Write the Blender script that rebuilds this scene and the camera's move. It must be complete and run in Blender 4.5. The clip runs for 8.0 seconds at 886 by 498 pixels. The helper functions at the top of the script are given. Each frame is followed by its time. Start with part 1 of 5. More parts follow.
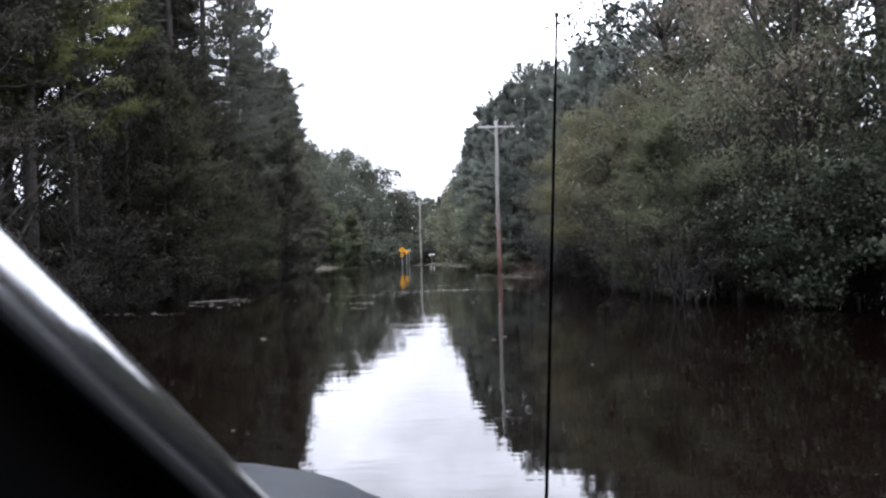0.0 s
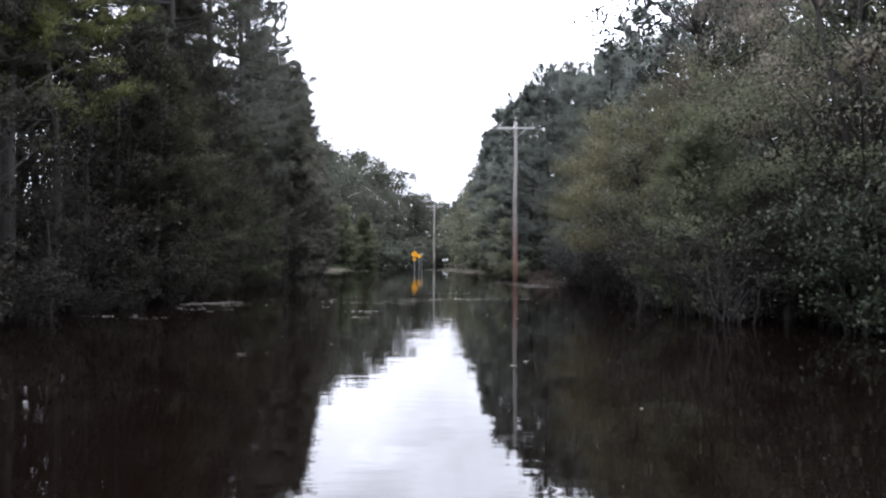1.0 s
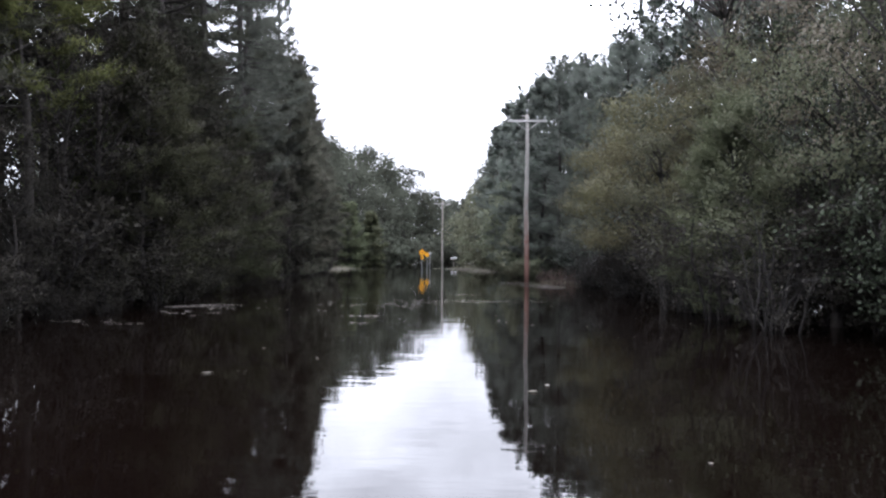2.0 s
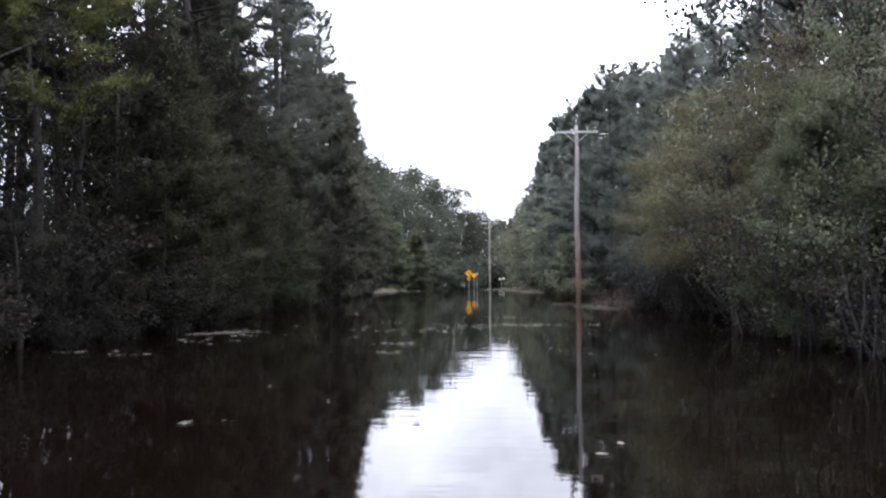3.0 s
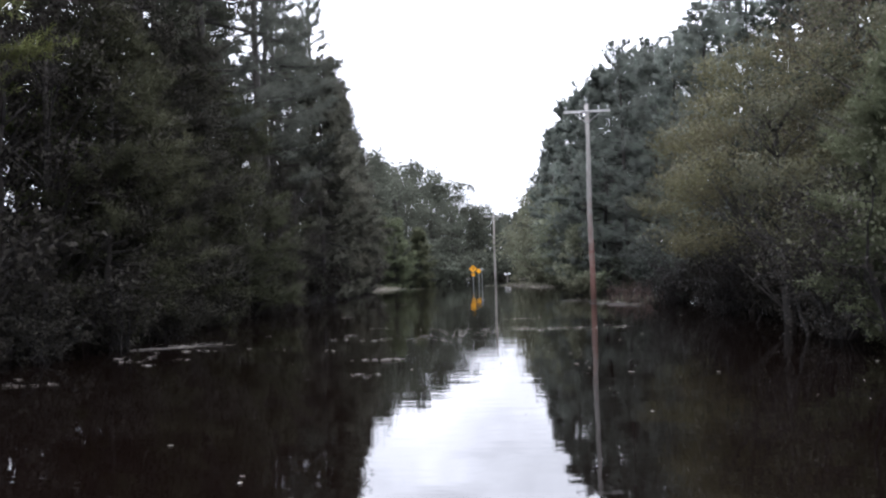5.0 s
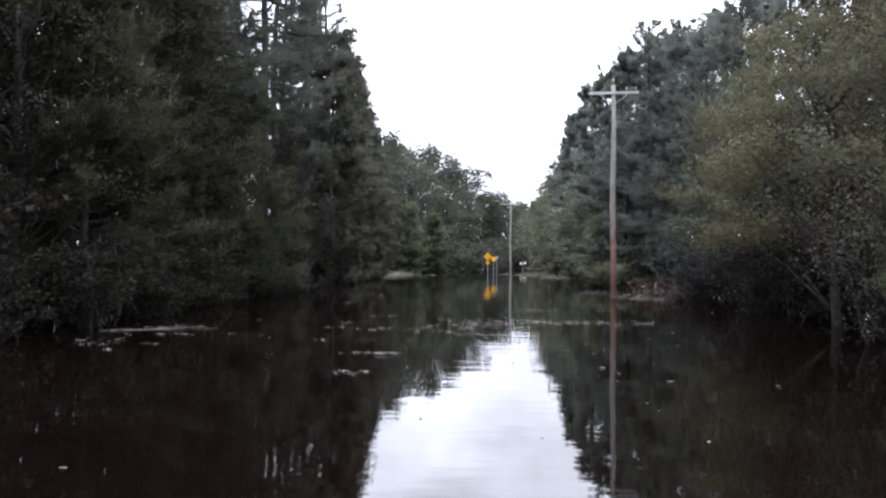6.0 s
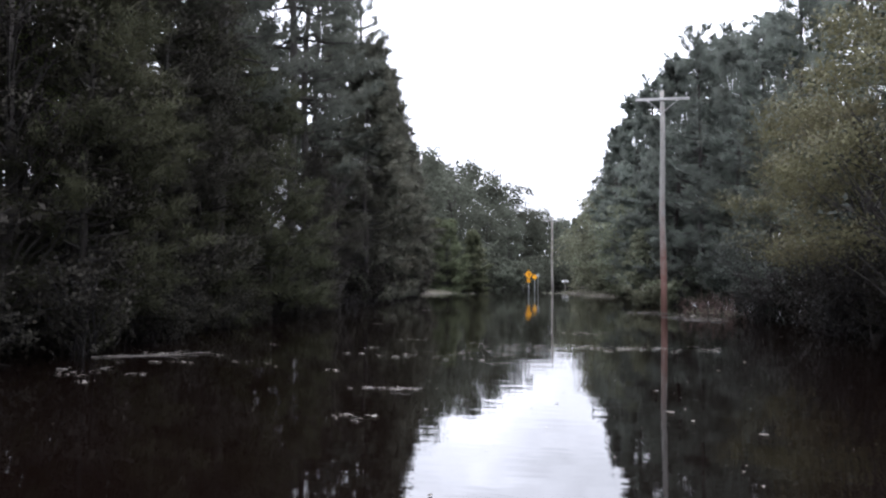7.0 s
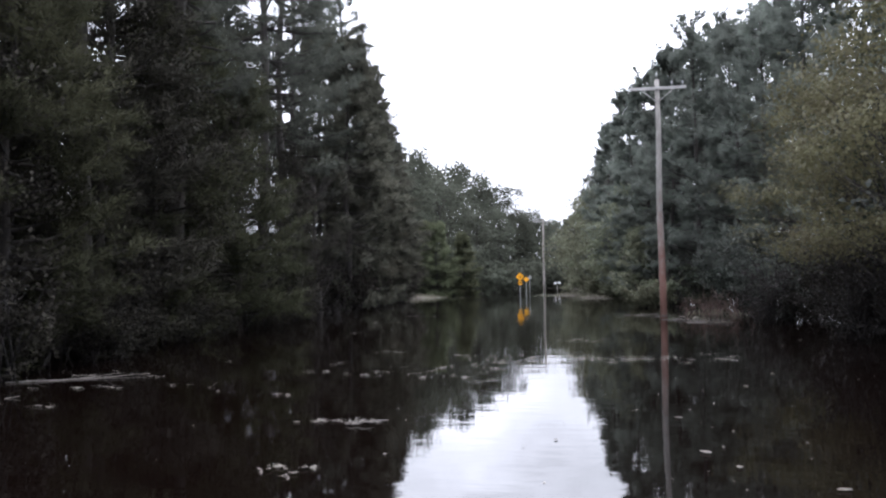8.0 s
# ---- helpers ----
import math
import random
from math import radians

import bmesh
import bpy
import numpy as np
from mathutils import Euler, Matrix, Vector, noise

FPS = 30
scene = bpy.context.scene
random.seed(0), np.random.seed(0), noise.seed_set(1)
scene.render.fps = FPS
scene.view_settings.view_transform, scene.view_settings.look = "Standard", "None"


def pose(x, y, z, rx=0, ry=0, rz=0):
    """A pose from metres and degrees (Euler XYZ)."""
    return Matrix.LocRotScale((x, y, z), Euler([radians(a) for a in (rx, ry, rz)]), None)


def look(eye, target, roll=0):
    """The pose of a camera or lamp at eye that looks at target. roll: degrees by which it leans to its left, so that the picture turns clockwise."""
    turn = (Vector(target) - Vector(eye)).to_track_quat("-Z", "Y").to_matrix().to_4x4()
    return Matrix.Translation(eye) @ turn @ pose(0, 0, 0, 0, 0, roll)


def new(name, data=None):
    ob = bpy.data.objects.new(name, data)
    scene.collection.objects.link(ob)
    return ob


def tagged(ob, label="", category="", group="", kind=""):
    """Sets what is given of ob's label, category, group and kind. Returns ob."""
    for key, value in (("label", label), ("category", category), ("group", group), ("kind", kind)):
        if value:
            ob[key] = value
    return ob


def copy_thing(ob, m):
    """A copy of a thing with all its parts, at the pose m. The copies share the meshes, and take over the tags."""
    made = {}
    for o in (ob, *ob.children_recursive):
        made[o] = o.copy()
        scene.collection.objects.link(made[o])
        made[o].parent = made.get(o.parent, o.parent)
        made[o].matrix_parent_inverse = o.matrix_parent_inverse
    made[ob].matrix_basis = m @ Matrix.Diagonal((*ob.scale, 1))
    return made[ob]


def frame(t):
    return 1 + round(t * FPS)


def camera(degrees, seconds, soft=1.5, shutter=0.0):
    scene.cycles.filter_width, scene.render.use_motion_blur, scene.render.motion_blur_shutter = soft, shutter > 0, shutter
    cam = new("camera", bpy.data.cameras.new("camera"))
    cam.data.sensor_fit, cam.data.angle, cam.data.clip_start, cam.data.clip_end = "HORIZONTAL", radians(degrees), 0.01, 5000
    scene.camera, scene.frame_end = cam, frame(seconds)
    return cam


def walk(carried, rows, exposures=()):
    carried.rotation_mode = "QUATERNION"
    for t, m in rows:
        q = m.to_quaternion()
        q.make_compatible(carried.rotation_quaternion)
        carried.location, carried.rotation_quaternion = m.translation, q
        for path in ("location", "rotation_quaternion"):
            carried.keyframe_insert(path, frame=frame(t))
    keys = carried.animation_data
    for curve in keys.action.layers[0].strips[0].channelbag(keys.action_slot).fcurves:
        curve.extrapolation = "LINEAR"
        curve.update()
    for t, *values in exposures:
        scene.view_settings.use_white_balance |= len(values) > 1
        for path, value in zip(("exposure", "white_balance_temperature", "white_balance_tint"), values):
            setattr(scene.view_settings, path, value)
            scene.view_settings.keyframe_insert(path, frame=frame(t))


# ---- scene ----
cam = camera(61.3, 8.0, soft=2.35, shutter=0.15)
PATH = [
    (0, (0.342, -0.278, 1.637), (0.297, 1.722, 1.644), -1.5),
    (0.5, (0.358, 0.917, 1.631), (0.305, 2.916, 1.594), -0.8),
    (1, (0.319, 1.971, 1.654), (0.237, 3.969, 1.675), 0.2),
    (1.2, (0.273, 2.382, 1.69), (0.237, 4.382, 1.683), 0.6),
    (2.3, (0.302, 4.687, 1.686), (0.176, 6.683, 1.707), 0.3),
    (2.5, (0.304, 5.156, 1.684), (0.17, 7.152, 1.693), 0.3),
    (3, (0.304, 6.345, 1.63), (0.07, 8.33, 1.703), -0.4),
    (3.5, (0.309, 7.261, 1.702), (0.122, 9.251, 1.758), -1.9),
    (4, (0.227, 8.162, 1.699), (-0.012, 10.146, 1.78), -2.1),
    (4.5, (0.175, 9.101, 1.676), (-0.099, 11.079, 1.799), -2.1),
    (4.7, (0.127, 9.497, 1.676), (-0.118, 11.479, 1.769), -2.4),
    (5.8, (0.025, 11.673, 1.545), (-0.269, 13.651, 1.582), 0.2),
    (6, (-0.017, 12.097, 1.564), (-0.306, 14.076, 1.594), 0.3),
    (6.5, (-0.09, 13.148, 1.552), (-0.423, 15.119, 1.593), 1.0),
    (7, (-0.143, 14.127, 1.555), (-0.54, 16.086, 1.633), 0.2),
    (7.5, (-0.208, 15.215, 1.549), (-0.572, 17.18, 1.631), -1.1),
    (8, (-0.287, 16.225, 1.544), (-0.661, 18.188, 1.633), -0.9),
]
walk(cam, [(t, look(eye, target, roll)) for t, eye, target, roll in PATH], [(0.0, 0.4, 6150.0, 14.0), (6.5, 0.38, 6150.0, 14.0), (8.0, 0.3, 6150.0, 14.0)])

# ---- sky and light ----
world = bpy.data.worlds.new("overcast_sky")
scene.world = world
world.use_nodes = True
wn, wl = world.node_tree.nodes, world.node_tree.links
wn.clear()
w_out = wn.new("ShaderNodeOutputWorld")
w_bg = wn.new("ShaderNodeBackground")
w_sky = wn.new("ShaderNodeTexSky")
w_sky.sky_type = "NISHITA"
w_sky.sun_disc = False
w_sky.sun_elevation = radians(48)
w_sky.sun_rotation = radians(8)
w_sky.dust_density = 4.0
w_hsv = wn.new("ShaderNodeHueSaturation")
w_hsv.inputs["Saturation"].default_value = 0.25
w_coord = wn.new("ShaderNodeTexCoord")
w_sep = wn.new("ShaderNodeSeparateXYZ")
w_height = wn.new("ShaderNodeMapRange")
w_height.inputs["From Min"].default_value = 0.0
w_height.inputs["From Max"].default_value = 1.0
w_height.inputs["To Min"].default_value = 0.0
w_height.inputs["To Max"].default_value = 1.0
w_ramp = wn.new("ShaderNodeValToRGB")
w_ramp.color_ramp.elements[0].color = (1.3, 1.33, 1.4, 1)
w_ramp.color_ramp.elements[1].color = (6.2, 6.35, 6.8, 1)
for at_, c_ in ((0.1, 1.85), (0.17, 2.35), (0.3, 3.5), (0.5, 5.0)):
    w_ramp.color_ramp.elements.new(at_).color = (c_, c_ * 1.03, c_ * 1.12, 1)
w_noise = wn.new("ShaderNodeTexNoise")
w_noise.inputs["Scale"].default_value = 5.5
w_noise.inputs["Detail"].default_value = 5.0
w_noise.inputs["Roughness"].default_value = 0.55
w_map = wn.new("ShaderNodeMapping")
w_map.inputs["Scale"].default_value = (1, 1, 2.2)
w_cloud = wn.new("ShaderNodeMapRange")
w_cloud.inputs["From Min"].default_value = 0.35
w_cloud.inputs["From Max"].default_value = 0.7
w_cloud.inputs["To Min"].default_value = 0.78
w_cloud.inputs["To Max"].default_value = 1.28
w_mul = wn.new("ShaderNodeMix")
w_mul.data_type, w_mul.blend_type = "RGBA", "MULTIPLY"
w_mul.inputs["Factor"].default_value = 1.0
w_mix = wn.new("ShaderNodeMix")
w_mix.data_type = "RGBA"
w_mix.inputs["Factor"].default_value = 0.9
w_gain = wn.new("ShaderNodeMix")
w_gain.data_type, w_gain.blend_type = "RGBA", "MULTIPLY"
w_gain.inputs["Factor"].default_value = 1.0
w_gain.inputs["B"].default_value = (0.1, 0.1, 0.1, 1)
wl.new(w_coord.outputs["Generated"], w_sep.inputs[0])
wl.new(w_sep.outputs["Z"], w_height.inputs["Value"])
wl.new(w_height.outputs[0], w_ramp.inputs[0])
wl.new(w_coord.outputs["Generated"], w_map.inputs[0])
wl.new(w_map.outputs[0], w_noise.inputs["Vector"])
wl.new(w_noise.outputs["Fac"], w_cloud.inputs["Value"])
wl.new(w_ramp.outputs[0], w_mul.inputs["A"])
# the veiled sun stands ahead, so the cloud cover is brightest that way and dullest behind
w_ahead = wn.new("ShaderNodeMapRange")
w_ahead.interpolation_type = "SMOOTHSTEP"
w_ahead.inputs["From Min"].default_value, w_ahead.inputs["From Max"].default_value = -0.9, 1.1
w_ahead.inputs["To Min"].default_value, w_ahead.inputs["To Max"].default_value = 0.55, 0.95
w_both = wn.new("ShaderNodeMath")
w_both.operation = "MULTIPLY"
wl.new(w_sep.outputs["Y"], w_ahead.inputs["Value"])
wl.new(w_cloud.outputs[0], w_both.inputs[0])
wl.new(w_ahead.outputs[0], w_both.inputs[1])
wl.new(w_both.outputs[0], w_mul.inputs["B"])
wl.new(w_sky.outputs[0], w_hsv.inputs["Color"])
wl.new(w_hsv.outputs[0], w_gain.inputs["A"])
wl.new(w_gain.outputs["Result"], w_mix.inputs["A"])
wl.new(w_mul.outputs["Result"], w_mix.inputs["B"])
wl.new(w_mix.outputs["Result"], w_bg.inputs["Color"])
w_bg.inputs["Strength"].default_value = 1.0
wl.new(w_bg.outputs[0], w_out.inputs[0])

sun_data = bpy.data.lights.new("veiled_sun", "SUN")
sun_data.energy = 0.6
sun_data.angle = radians(25)
sun_data.color = (1.0, 0.96, 0.9)
sun = new("veiled_sun", sun_data)
sun.matrix_world = look((5, 40, 60), (0, 0, 0))


# ---- materials ----
def material(name, colour, roughness=0.6, metallic=0.0, specular=0.5):
    m = bpy.data.materials.new(name)
    m.use_nodes = True
    b = m.node_tree.nodes["Principled BSDF"]
    b.inputs["Base Color"].default_value = (*colour, 1)
    b.inputs["Roughness"].default_value = roughness
    b.inputs["Metallic"].default_value = metallic
    b.inputs["Specular IOR Level"].default_value = specular
    return m


def vary(m, dark, light, scale=3.0, fine=40.0, bump=0.0, stretch=(1, 1, 1)):
    """Two scales of noise between two colours, with relief."""
    n, l = m.node_tree.nodes, m.node_tree.links
    b = n["Principled BSDF"]
    co = n.new("ShaderNodeTexCoord")
    mp = n.new("ShaderNodeMapping")
    mp.inputs["Scale"].default_value = stretch
    l.new(co.outputs["Object"], mp.inputs[0])
    big, small = n.new("ShaderNodeTexNoise"), n.new("ShaderNodeTexNoise")
    big.inputs["Scale"].default_value, small.inputs["Scale"].default_value = scale, fine
    big.inputs["Detail"].default_value, small.inputs["Detail"].default_value = 4, 6
    for t in (big, small):
        l.new(mp.outputs[0], t.inputs["Vector"])
    add = n.new("ShaderNodeMath")
    add.operation = "ADD"
    l.new(big.outputs["Fac"], add.inputs[0])
    l.new(small.outputs["Fac"], add.inputs[1])
    ramp = n.new("ShaderNodeMapRange")
    ramp.inputs["From Min"].default_value, ramp.inputs["From Max"].default_value = 0.75, 1.25
    l.new(add.outputs[0], ramp.inputs["Value"])
    mix = n.new("ShaderNodeMix")
    mix.data_type = "RGBA"
    mix.inputs["A"].default_value, mix.inputs["B"].default_value = (*dark, 1), (*light, 1)
    l.new(ramp.outputs[0], mix.inputs["Factor"])
    l.new(mix.outputs["Result"], b.inputs["Base Color"])
    if bump:
        bp = n.new("ShaderNodeBump")
        bp.inputs["Strength"].default_value = 0.6
        bp.inputs["Distance"].default_value = bump
        l.new(add.outputs[0], bp.inputs["Height"])
        l.new(bp.outputs[0], b.inputs["Normal"])
    return m


def foliage(name, dark, light, gloss=0.5, through_light=0.3, shine=0.12):
    """Leaves: each leaf and each tree takes a shade of its own; some light passes through."""
    m = bpy.data.materials.new(name)
    m.use_nodes = True
    n, l = m.node_tree.nodes, m.node_tree.links
    b, out = n["Principled BSDF"], n["Material Output"]
    geo, info = n.new("ShaderNodeNewGeometry"), n.new("ShaderNodeObjectInfo")
    mix = n.new("ShaderNodeMix")
    mix.data_type = "RGBA"
    mix.inputs["A"].default_value, mix.inputs["B"].default_value = (*dark, 1), (*light, 1)
    co, patch = n.new("ShaderNodeTexCoord"), n.new("ShaderNodeTexNoise")
    patch.inputs["Scale"].default_value, patch.inputs["Detail"].default_value = 0.7, 2.0
    l.new(co.outputs["Object"], patch.inputs["Vector"])
    ma, mb = n.new("ShaderNodeMath"), n.new("ShaderNodeMapRange")
    ma.operation = "MULTIPLY_ADD"
    ma.inputs[1].default_value = 0.2
    mb.inputs["From Min"].default_value, mb.inputs["From Max"].default_value = 0.3, 0.7
    mb.inputs["To Max"].default_value = 0.7
    l.new(patch.outputs["Fac"], mb.inputs["Value"])
    l.new(geo.outputs["Random Per Island"], ma.inputs[0])
    l.new(mb.outputs[0], ma.inputs[2])
    l.new(ma.outputs[0], mix.inputs["Factor"])
    hsv = n.new("ShaderNodeHueSaturation")
    hue, val = n.new("ShaderNodeMapRange"), n.new("ShaderNodeMapRange")
    hue.inputs["To Min"].default_value, hue.inputs["To Max"].default_value = 0.48, 0.515
    val.inputs["To Min"].default_value, val.inputs["To Max"].default_value = 0.8, 1.2
    l.new(info.outputs["Random"], hue.inputs["Value"])
    l.new(info.outputs["Random"], val.inputs["Value"])
    l.new(hue.outputs[0], hsv.inputs["Hue"])
    l.new(val.outputs[0], hsv.inputs["Value"])
    l.new(mix.outputs["Result"], hsv.inputs["Color"])
    l.new(hsv.outputs[0], b.inputs["Base Color"])
    b.inputs["Roughness"].default_value = gloss
    b.inputs["Specular IOR Level"].default_value = shine
    tr = n.new("ShaderNodeBsdfTranslucent")
    l.new(hsv.outputs[0], tr.inputs["Color"])
    ms = n.new("ShaderNodeMixShader")
    ms.inputs[0].default_value = through_light
    l.new(b.outputs[0], ms.inputs[1])
    l.new(tr.outputs[0], ms.inputs[2])
    l.new(ms.outputs[0], out.inputs["Surface"])
    return m


M_PINE = foliage("pine_needles", (0.04, 0.042, 0.031), (0.095, 0.099, 0.072), 0.7, 0.35, 0.05)
M_PINE_GREY = foliage("grey_green_pine_needles", (0.064, 0.07, 0.058), (0.142, 0.152, 0.126), 0.7, 0.4, 0.05)
M_PINE_OLIVE = foliage("olive_pine_needles", (0.09, 0.106, 0.038), (0.18, 0.2, 0.078), 0.7, 0.35, 0.05)
M_PINE_FEATHERY = foliage("young_pine_needles", (0.034, 0.037, 0.022), (0.078, 0.081, 0.048), 0.7, 0.35, 0.05)
# blue-green needles, lifted brighter than real ones to put hazy glare into the colour
M_PINE_BLUE = foliage("pine_needles_blue_green", (0.098, 0.11, 0.095), (0.168, 0.184, 0.158), 0.7, 0.55, 0.05)
# lighter needle and leaf colours for the trees at the bend
M_PINE_BEND = foliage("lighter_dull_pine_needles", (0.055, 0.055, 0.042), (0.122, 0.121, 0.093), 0.7, 0.35, 0.05)
M_LEAF_BEND = foliage("lighter_brownish_leaves", (0.056, 0.051, 0.039), (0.118, 0.108, 0.082), 0.7, 0.3, 0.05)
# pine needles lowered in colour to stand in for shade along the shore
M_PINE_SHADE = foliage("shade_dark_pine_needles", (0.027, 0.0255, 0.02), (0.06, 0.057, 0.044), 0.7, 0.3, 0.05)
M_LEAF_FRESH = foliage("fresh_green_needles", (0.068, 0.076, 0.044), (0.138, 0.15, 0.09), 0.7, 0.35, 0.05)
M_LEAF = foliage("hardwood_leaves", (0.025, 0.03, 0.02), (0.056, 0.062, 0.042), 0.6, 0.3, 0.08)
M_LEAF_DARK = foliage("dark_evergreen_leaves", (0.016, 0.021, 0.016), (0.036, 0.043, 0.033), 0.45, 0.2, 0.12)
# brown leaf colour taken very dark, with the understory shade put into it
M_LEAF_SHADED = foliage("shade_dark_brownish_leaves", (0.022, 0.02, 0.017), (0.045, 0.041, 0.033), 0.7, 0.2, 0.03)
M_LEAF_OLIVE = foliage("olive_autumn_leaves", (0.076, 0.07, 0.042), (0.13, 0.118, 0.068), 0.55, 0.35, 0.06)
M_LEAF_MOSS = foliage("greyish_green_autumn_leaves", (0.08, 0.084, 0.054), (0.14, 0.144, 0.092), 0.6, 0.35, 0.06)
M_LEAF_BROWN = foliage("withered_leaves", (0.018, 0.0155, 0.014), (0.045, 0.038, 0.034), 0.5, 0.25, 0.12)
M_LEAF_GLOSSY = foliage("glossy_evergreen_leaves", (0.04, 0.049, 0.032), (0.068, 0.08, 0.051), 0.45, 0.2, 0.16)
M_LEAF_GREY = foliage("grey_green_leaves", (0.054, 0.06, 0.0504), (0.102, 0.1104, 0.096), 0.6, 0.3, 0.08)
M_LEAF_TAN = foliage("dry_tan_leaves", (0.036, 0.0315, 0.026), (0.076, 0.067, 0.056), 0.45, 0.3, 0.15)
M_LEAF_DRY = foliage("dry_greyish_leaves", (0.12, 0.108, 0.08), (0.19, 0.17, 0.125), 0.55, 0.3, 0.1)
M_LEAF_SHORE = foliage("pale_shore_leaves", (0.108, 0.115, 0.076), (0.19, 0.197, 0.134), 0.6, 0.35, 0.06)
# leaf colour raised a little so that it includes the haze of distance
M_LEAF_FAR = foliage("far_leaves", (0.055, 0.06, 0.045), (0.1, 0.107, 0.082), 0.7, 0.35, 0.05)
M_BARK = vary(material("bark", (0.1, 0.08, 0.06), 0.9), (0.015, 0.013, 0.0115), (0.044, 0.037, 0.032), 2.0, 14.0, 0.02, (1, 1, 0.25))
M_TWIG = vary(material("twigs", (0.05, 0.043, 0.038), 0.9), (0.011, 0.0095, 0.009), (0.028, 0.024, 0.0215), 2.0, 30.0)
M_GROUND = vary(material("forest_floor", (0.05, 0.04, 0.03), 0.95), (0.022, 0.017, 0.012), (0.08, 0.062, 0.042), 0.7, 9.0, 0.03)
M_ASPHALT = vary(material("asphalt", (0.05, 0.05, 0.05), 0.9), (0.035, 0.035, 0.035), (0.07, 0.068, 0.065), 0.6, 60.0, 0.004)
M_GRASS = foliage("verge_grass", (0.1, 0.097, 0.072), (0.21, 0.2, 0.155), 0.6, 0.3)
M_STRAW = foliage("floating_leaf_litter", (0.135, 0.1188, 0.1013), (0.405, 0.3713, 0.324), 0.4, 0.1)
M_POLE = vary(material("weathered_pole_wood", (0.3, 0.26, 0.23), 0.85), (0.2, 0.185, 0.172), (0.4, 0.38, 0.355), 1.2, 26.0, 0.006, (1, 1, 0.12))
p_n, p_l = M_POLE.node_tree.nodes, M_POLE.node_tree.links
p_co, p_sep, p_noise = p_n.new("ShaderNodeTexCoord"), p_n.new("ShaderNodeSeparateXYZ"), p_n.new("ShaderNodeTexNoise")
p_noise.inputs["Scale"].default_value = 2.6
p_noise.inputs["Detail"].default_value = 5.0
p_noise.inputs["Roughness"].default_value = 0.7
p_gain = p_n.new("ShaderNodeMath")
p_gain.operation = "MULTIPLY_ADD"
p_gain.inputs[1].default_value, p_gain.inputs[2].default_value = 9.0, -4.0
p_add, p_mr, p_mix = p_n.new("ShaderNodeMath"), p_n.new("ShaderNodeMapRange"), p_n.new("ShaderNodeMix")
p_mix.data_type = "RGBA"
p_mr.inputs["From Min"].default_value, p_mr.inputs["From Max"].default_value = 2.2, 5.6
p_l.new(p_co.outputs["Object"], p_sep.inputs[0])
p_l.new(p_co.outputs["Object"], p_noise.inputs["Vector"])
p_l.new(p_sep.outputs["Z"], p_add.inputs[0])
p_l.new(p_noise.outputs["Fac"], p_gain.inputs[0])
p_l.new(p_gain.outputs[0], p_add.inputs[1])
p_l.new(p_add.outputs[0], p_mr.inputs["Value"])
p_l.new(p_mr.outputs[0], p_mix.inputs["Factor"])
p_b = p_n["Principled BSDF"]
p_l.new(p_b.inputs["Base Color"].links[0].from_socket, p_mix.inputs["B"])
p_mix.inputs["A"].default_value = (0.2, 0.105, 0.085, 1)
p_l.new(p_mix.outputs["Result"], p_b.inputs["Base Color"])
M_ARM = vary(material("crossarm_wood", (0.4, 0.37, 0.34), 0.85), (0.32, 0.31, 0.3), (0.52, 0.51, 0.5), 1.5, 30.0, 0.004)
M_WET_WOOD = vary(material("wet_driftwood", (0.2, 0.18, 0.16), 0.7), (0.1, 0.088, 0.078), (0.2, 0.18, 0.16), 3.0, 40.0, 0.003)
M_DRIFT = vary(material("bleached_wood", (0.34, 0.31, 0.28), 0.8), (0.2, 0.18, 0.16), (0.38, 0.35, 0.32), 3.0, 40.0, 0.003)
M_STEEL = vary(material("galvanised_steel", (0.4, 0.41, 0.42), 0.45, 0.7), (0.3, 0.31, 0.32), (0.5, 0.51, 0.52), 4.0, 60.0)
M_PORCELAIN = material("porcelain", (0.5, 0.51, 0.52), 0.25)
M_SIGN = vary(material("yellow_sign_sheeting", (0.9, 0.45, 0.01), 0.5), (0.96, 0.4, 0.004), (1.0, 0.47, 0.006), 2.0, 30.0)
M_SIGN_BLACK = material("sign_black", (0.015, 0.015, 0.015), 0.5)
M_WHITE = vary(material("white_enamel", (0.75, 0.75, 0.75), 0.4), (0.6, 0.6, 0.6), (0.82, 0.82, 0.82), 3.0, 25.0)
M_PAINT = material("black_car_paint", (0.006, 0.0065, 0.008), 0.12)
M_PAINT.node_tree.nodes["Principled BSDF"].inputs["Coat Weight"].default_value = 1.0
M_PAINT.node_tree.nodes["Principled BSDF"].inputs["Coat Roughness"].default_value = 0.04
M_HOOD = vary(material("dusty_black_paint", (0.012, 0.013, 0.015), 0.6, 0.0, 0.1), (0.009, 0.0105, 0.013), (0.017, 0.02, 0.025), 3.0, 50.0)
M_RUBBER = vary(material("black_rubber", (0.012, 0.012, 0.012), 0.8), (0.008, 0.008, 0.008), (0.02, 0.02, 0.02), 3.0, 60.0, 0.002)
M_MATTE_BLACK = material("matte_black", (0.0015, 0.0015, 0.0015), 1.0, 0.0, 0.0)
M_GLASS = material("tinted_glass", (0.002, 0.002, 0.002), 0.03)
M_LENS = material("clear_lamp_lens", (0.5, 0.5, 0.5), 0.08)
M_RED = material("red_lamp_lens", (0.35, 0.01, 0.01), 0.15)
M_CHROME = material("dull_chrome", (0.5, 0.5, 0.51), 0.2, 1.0)

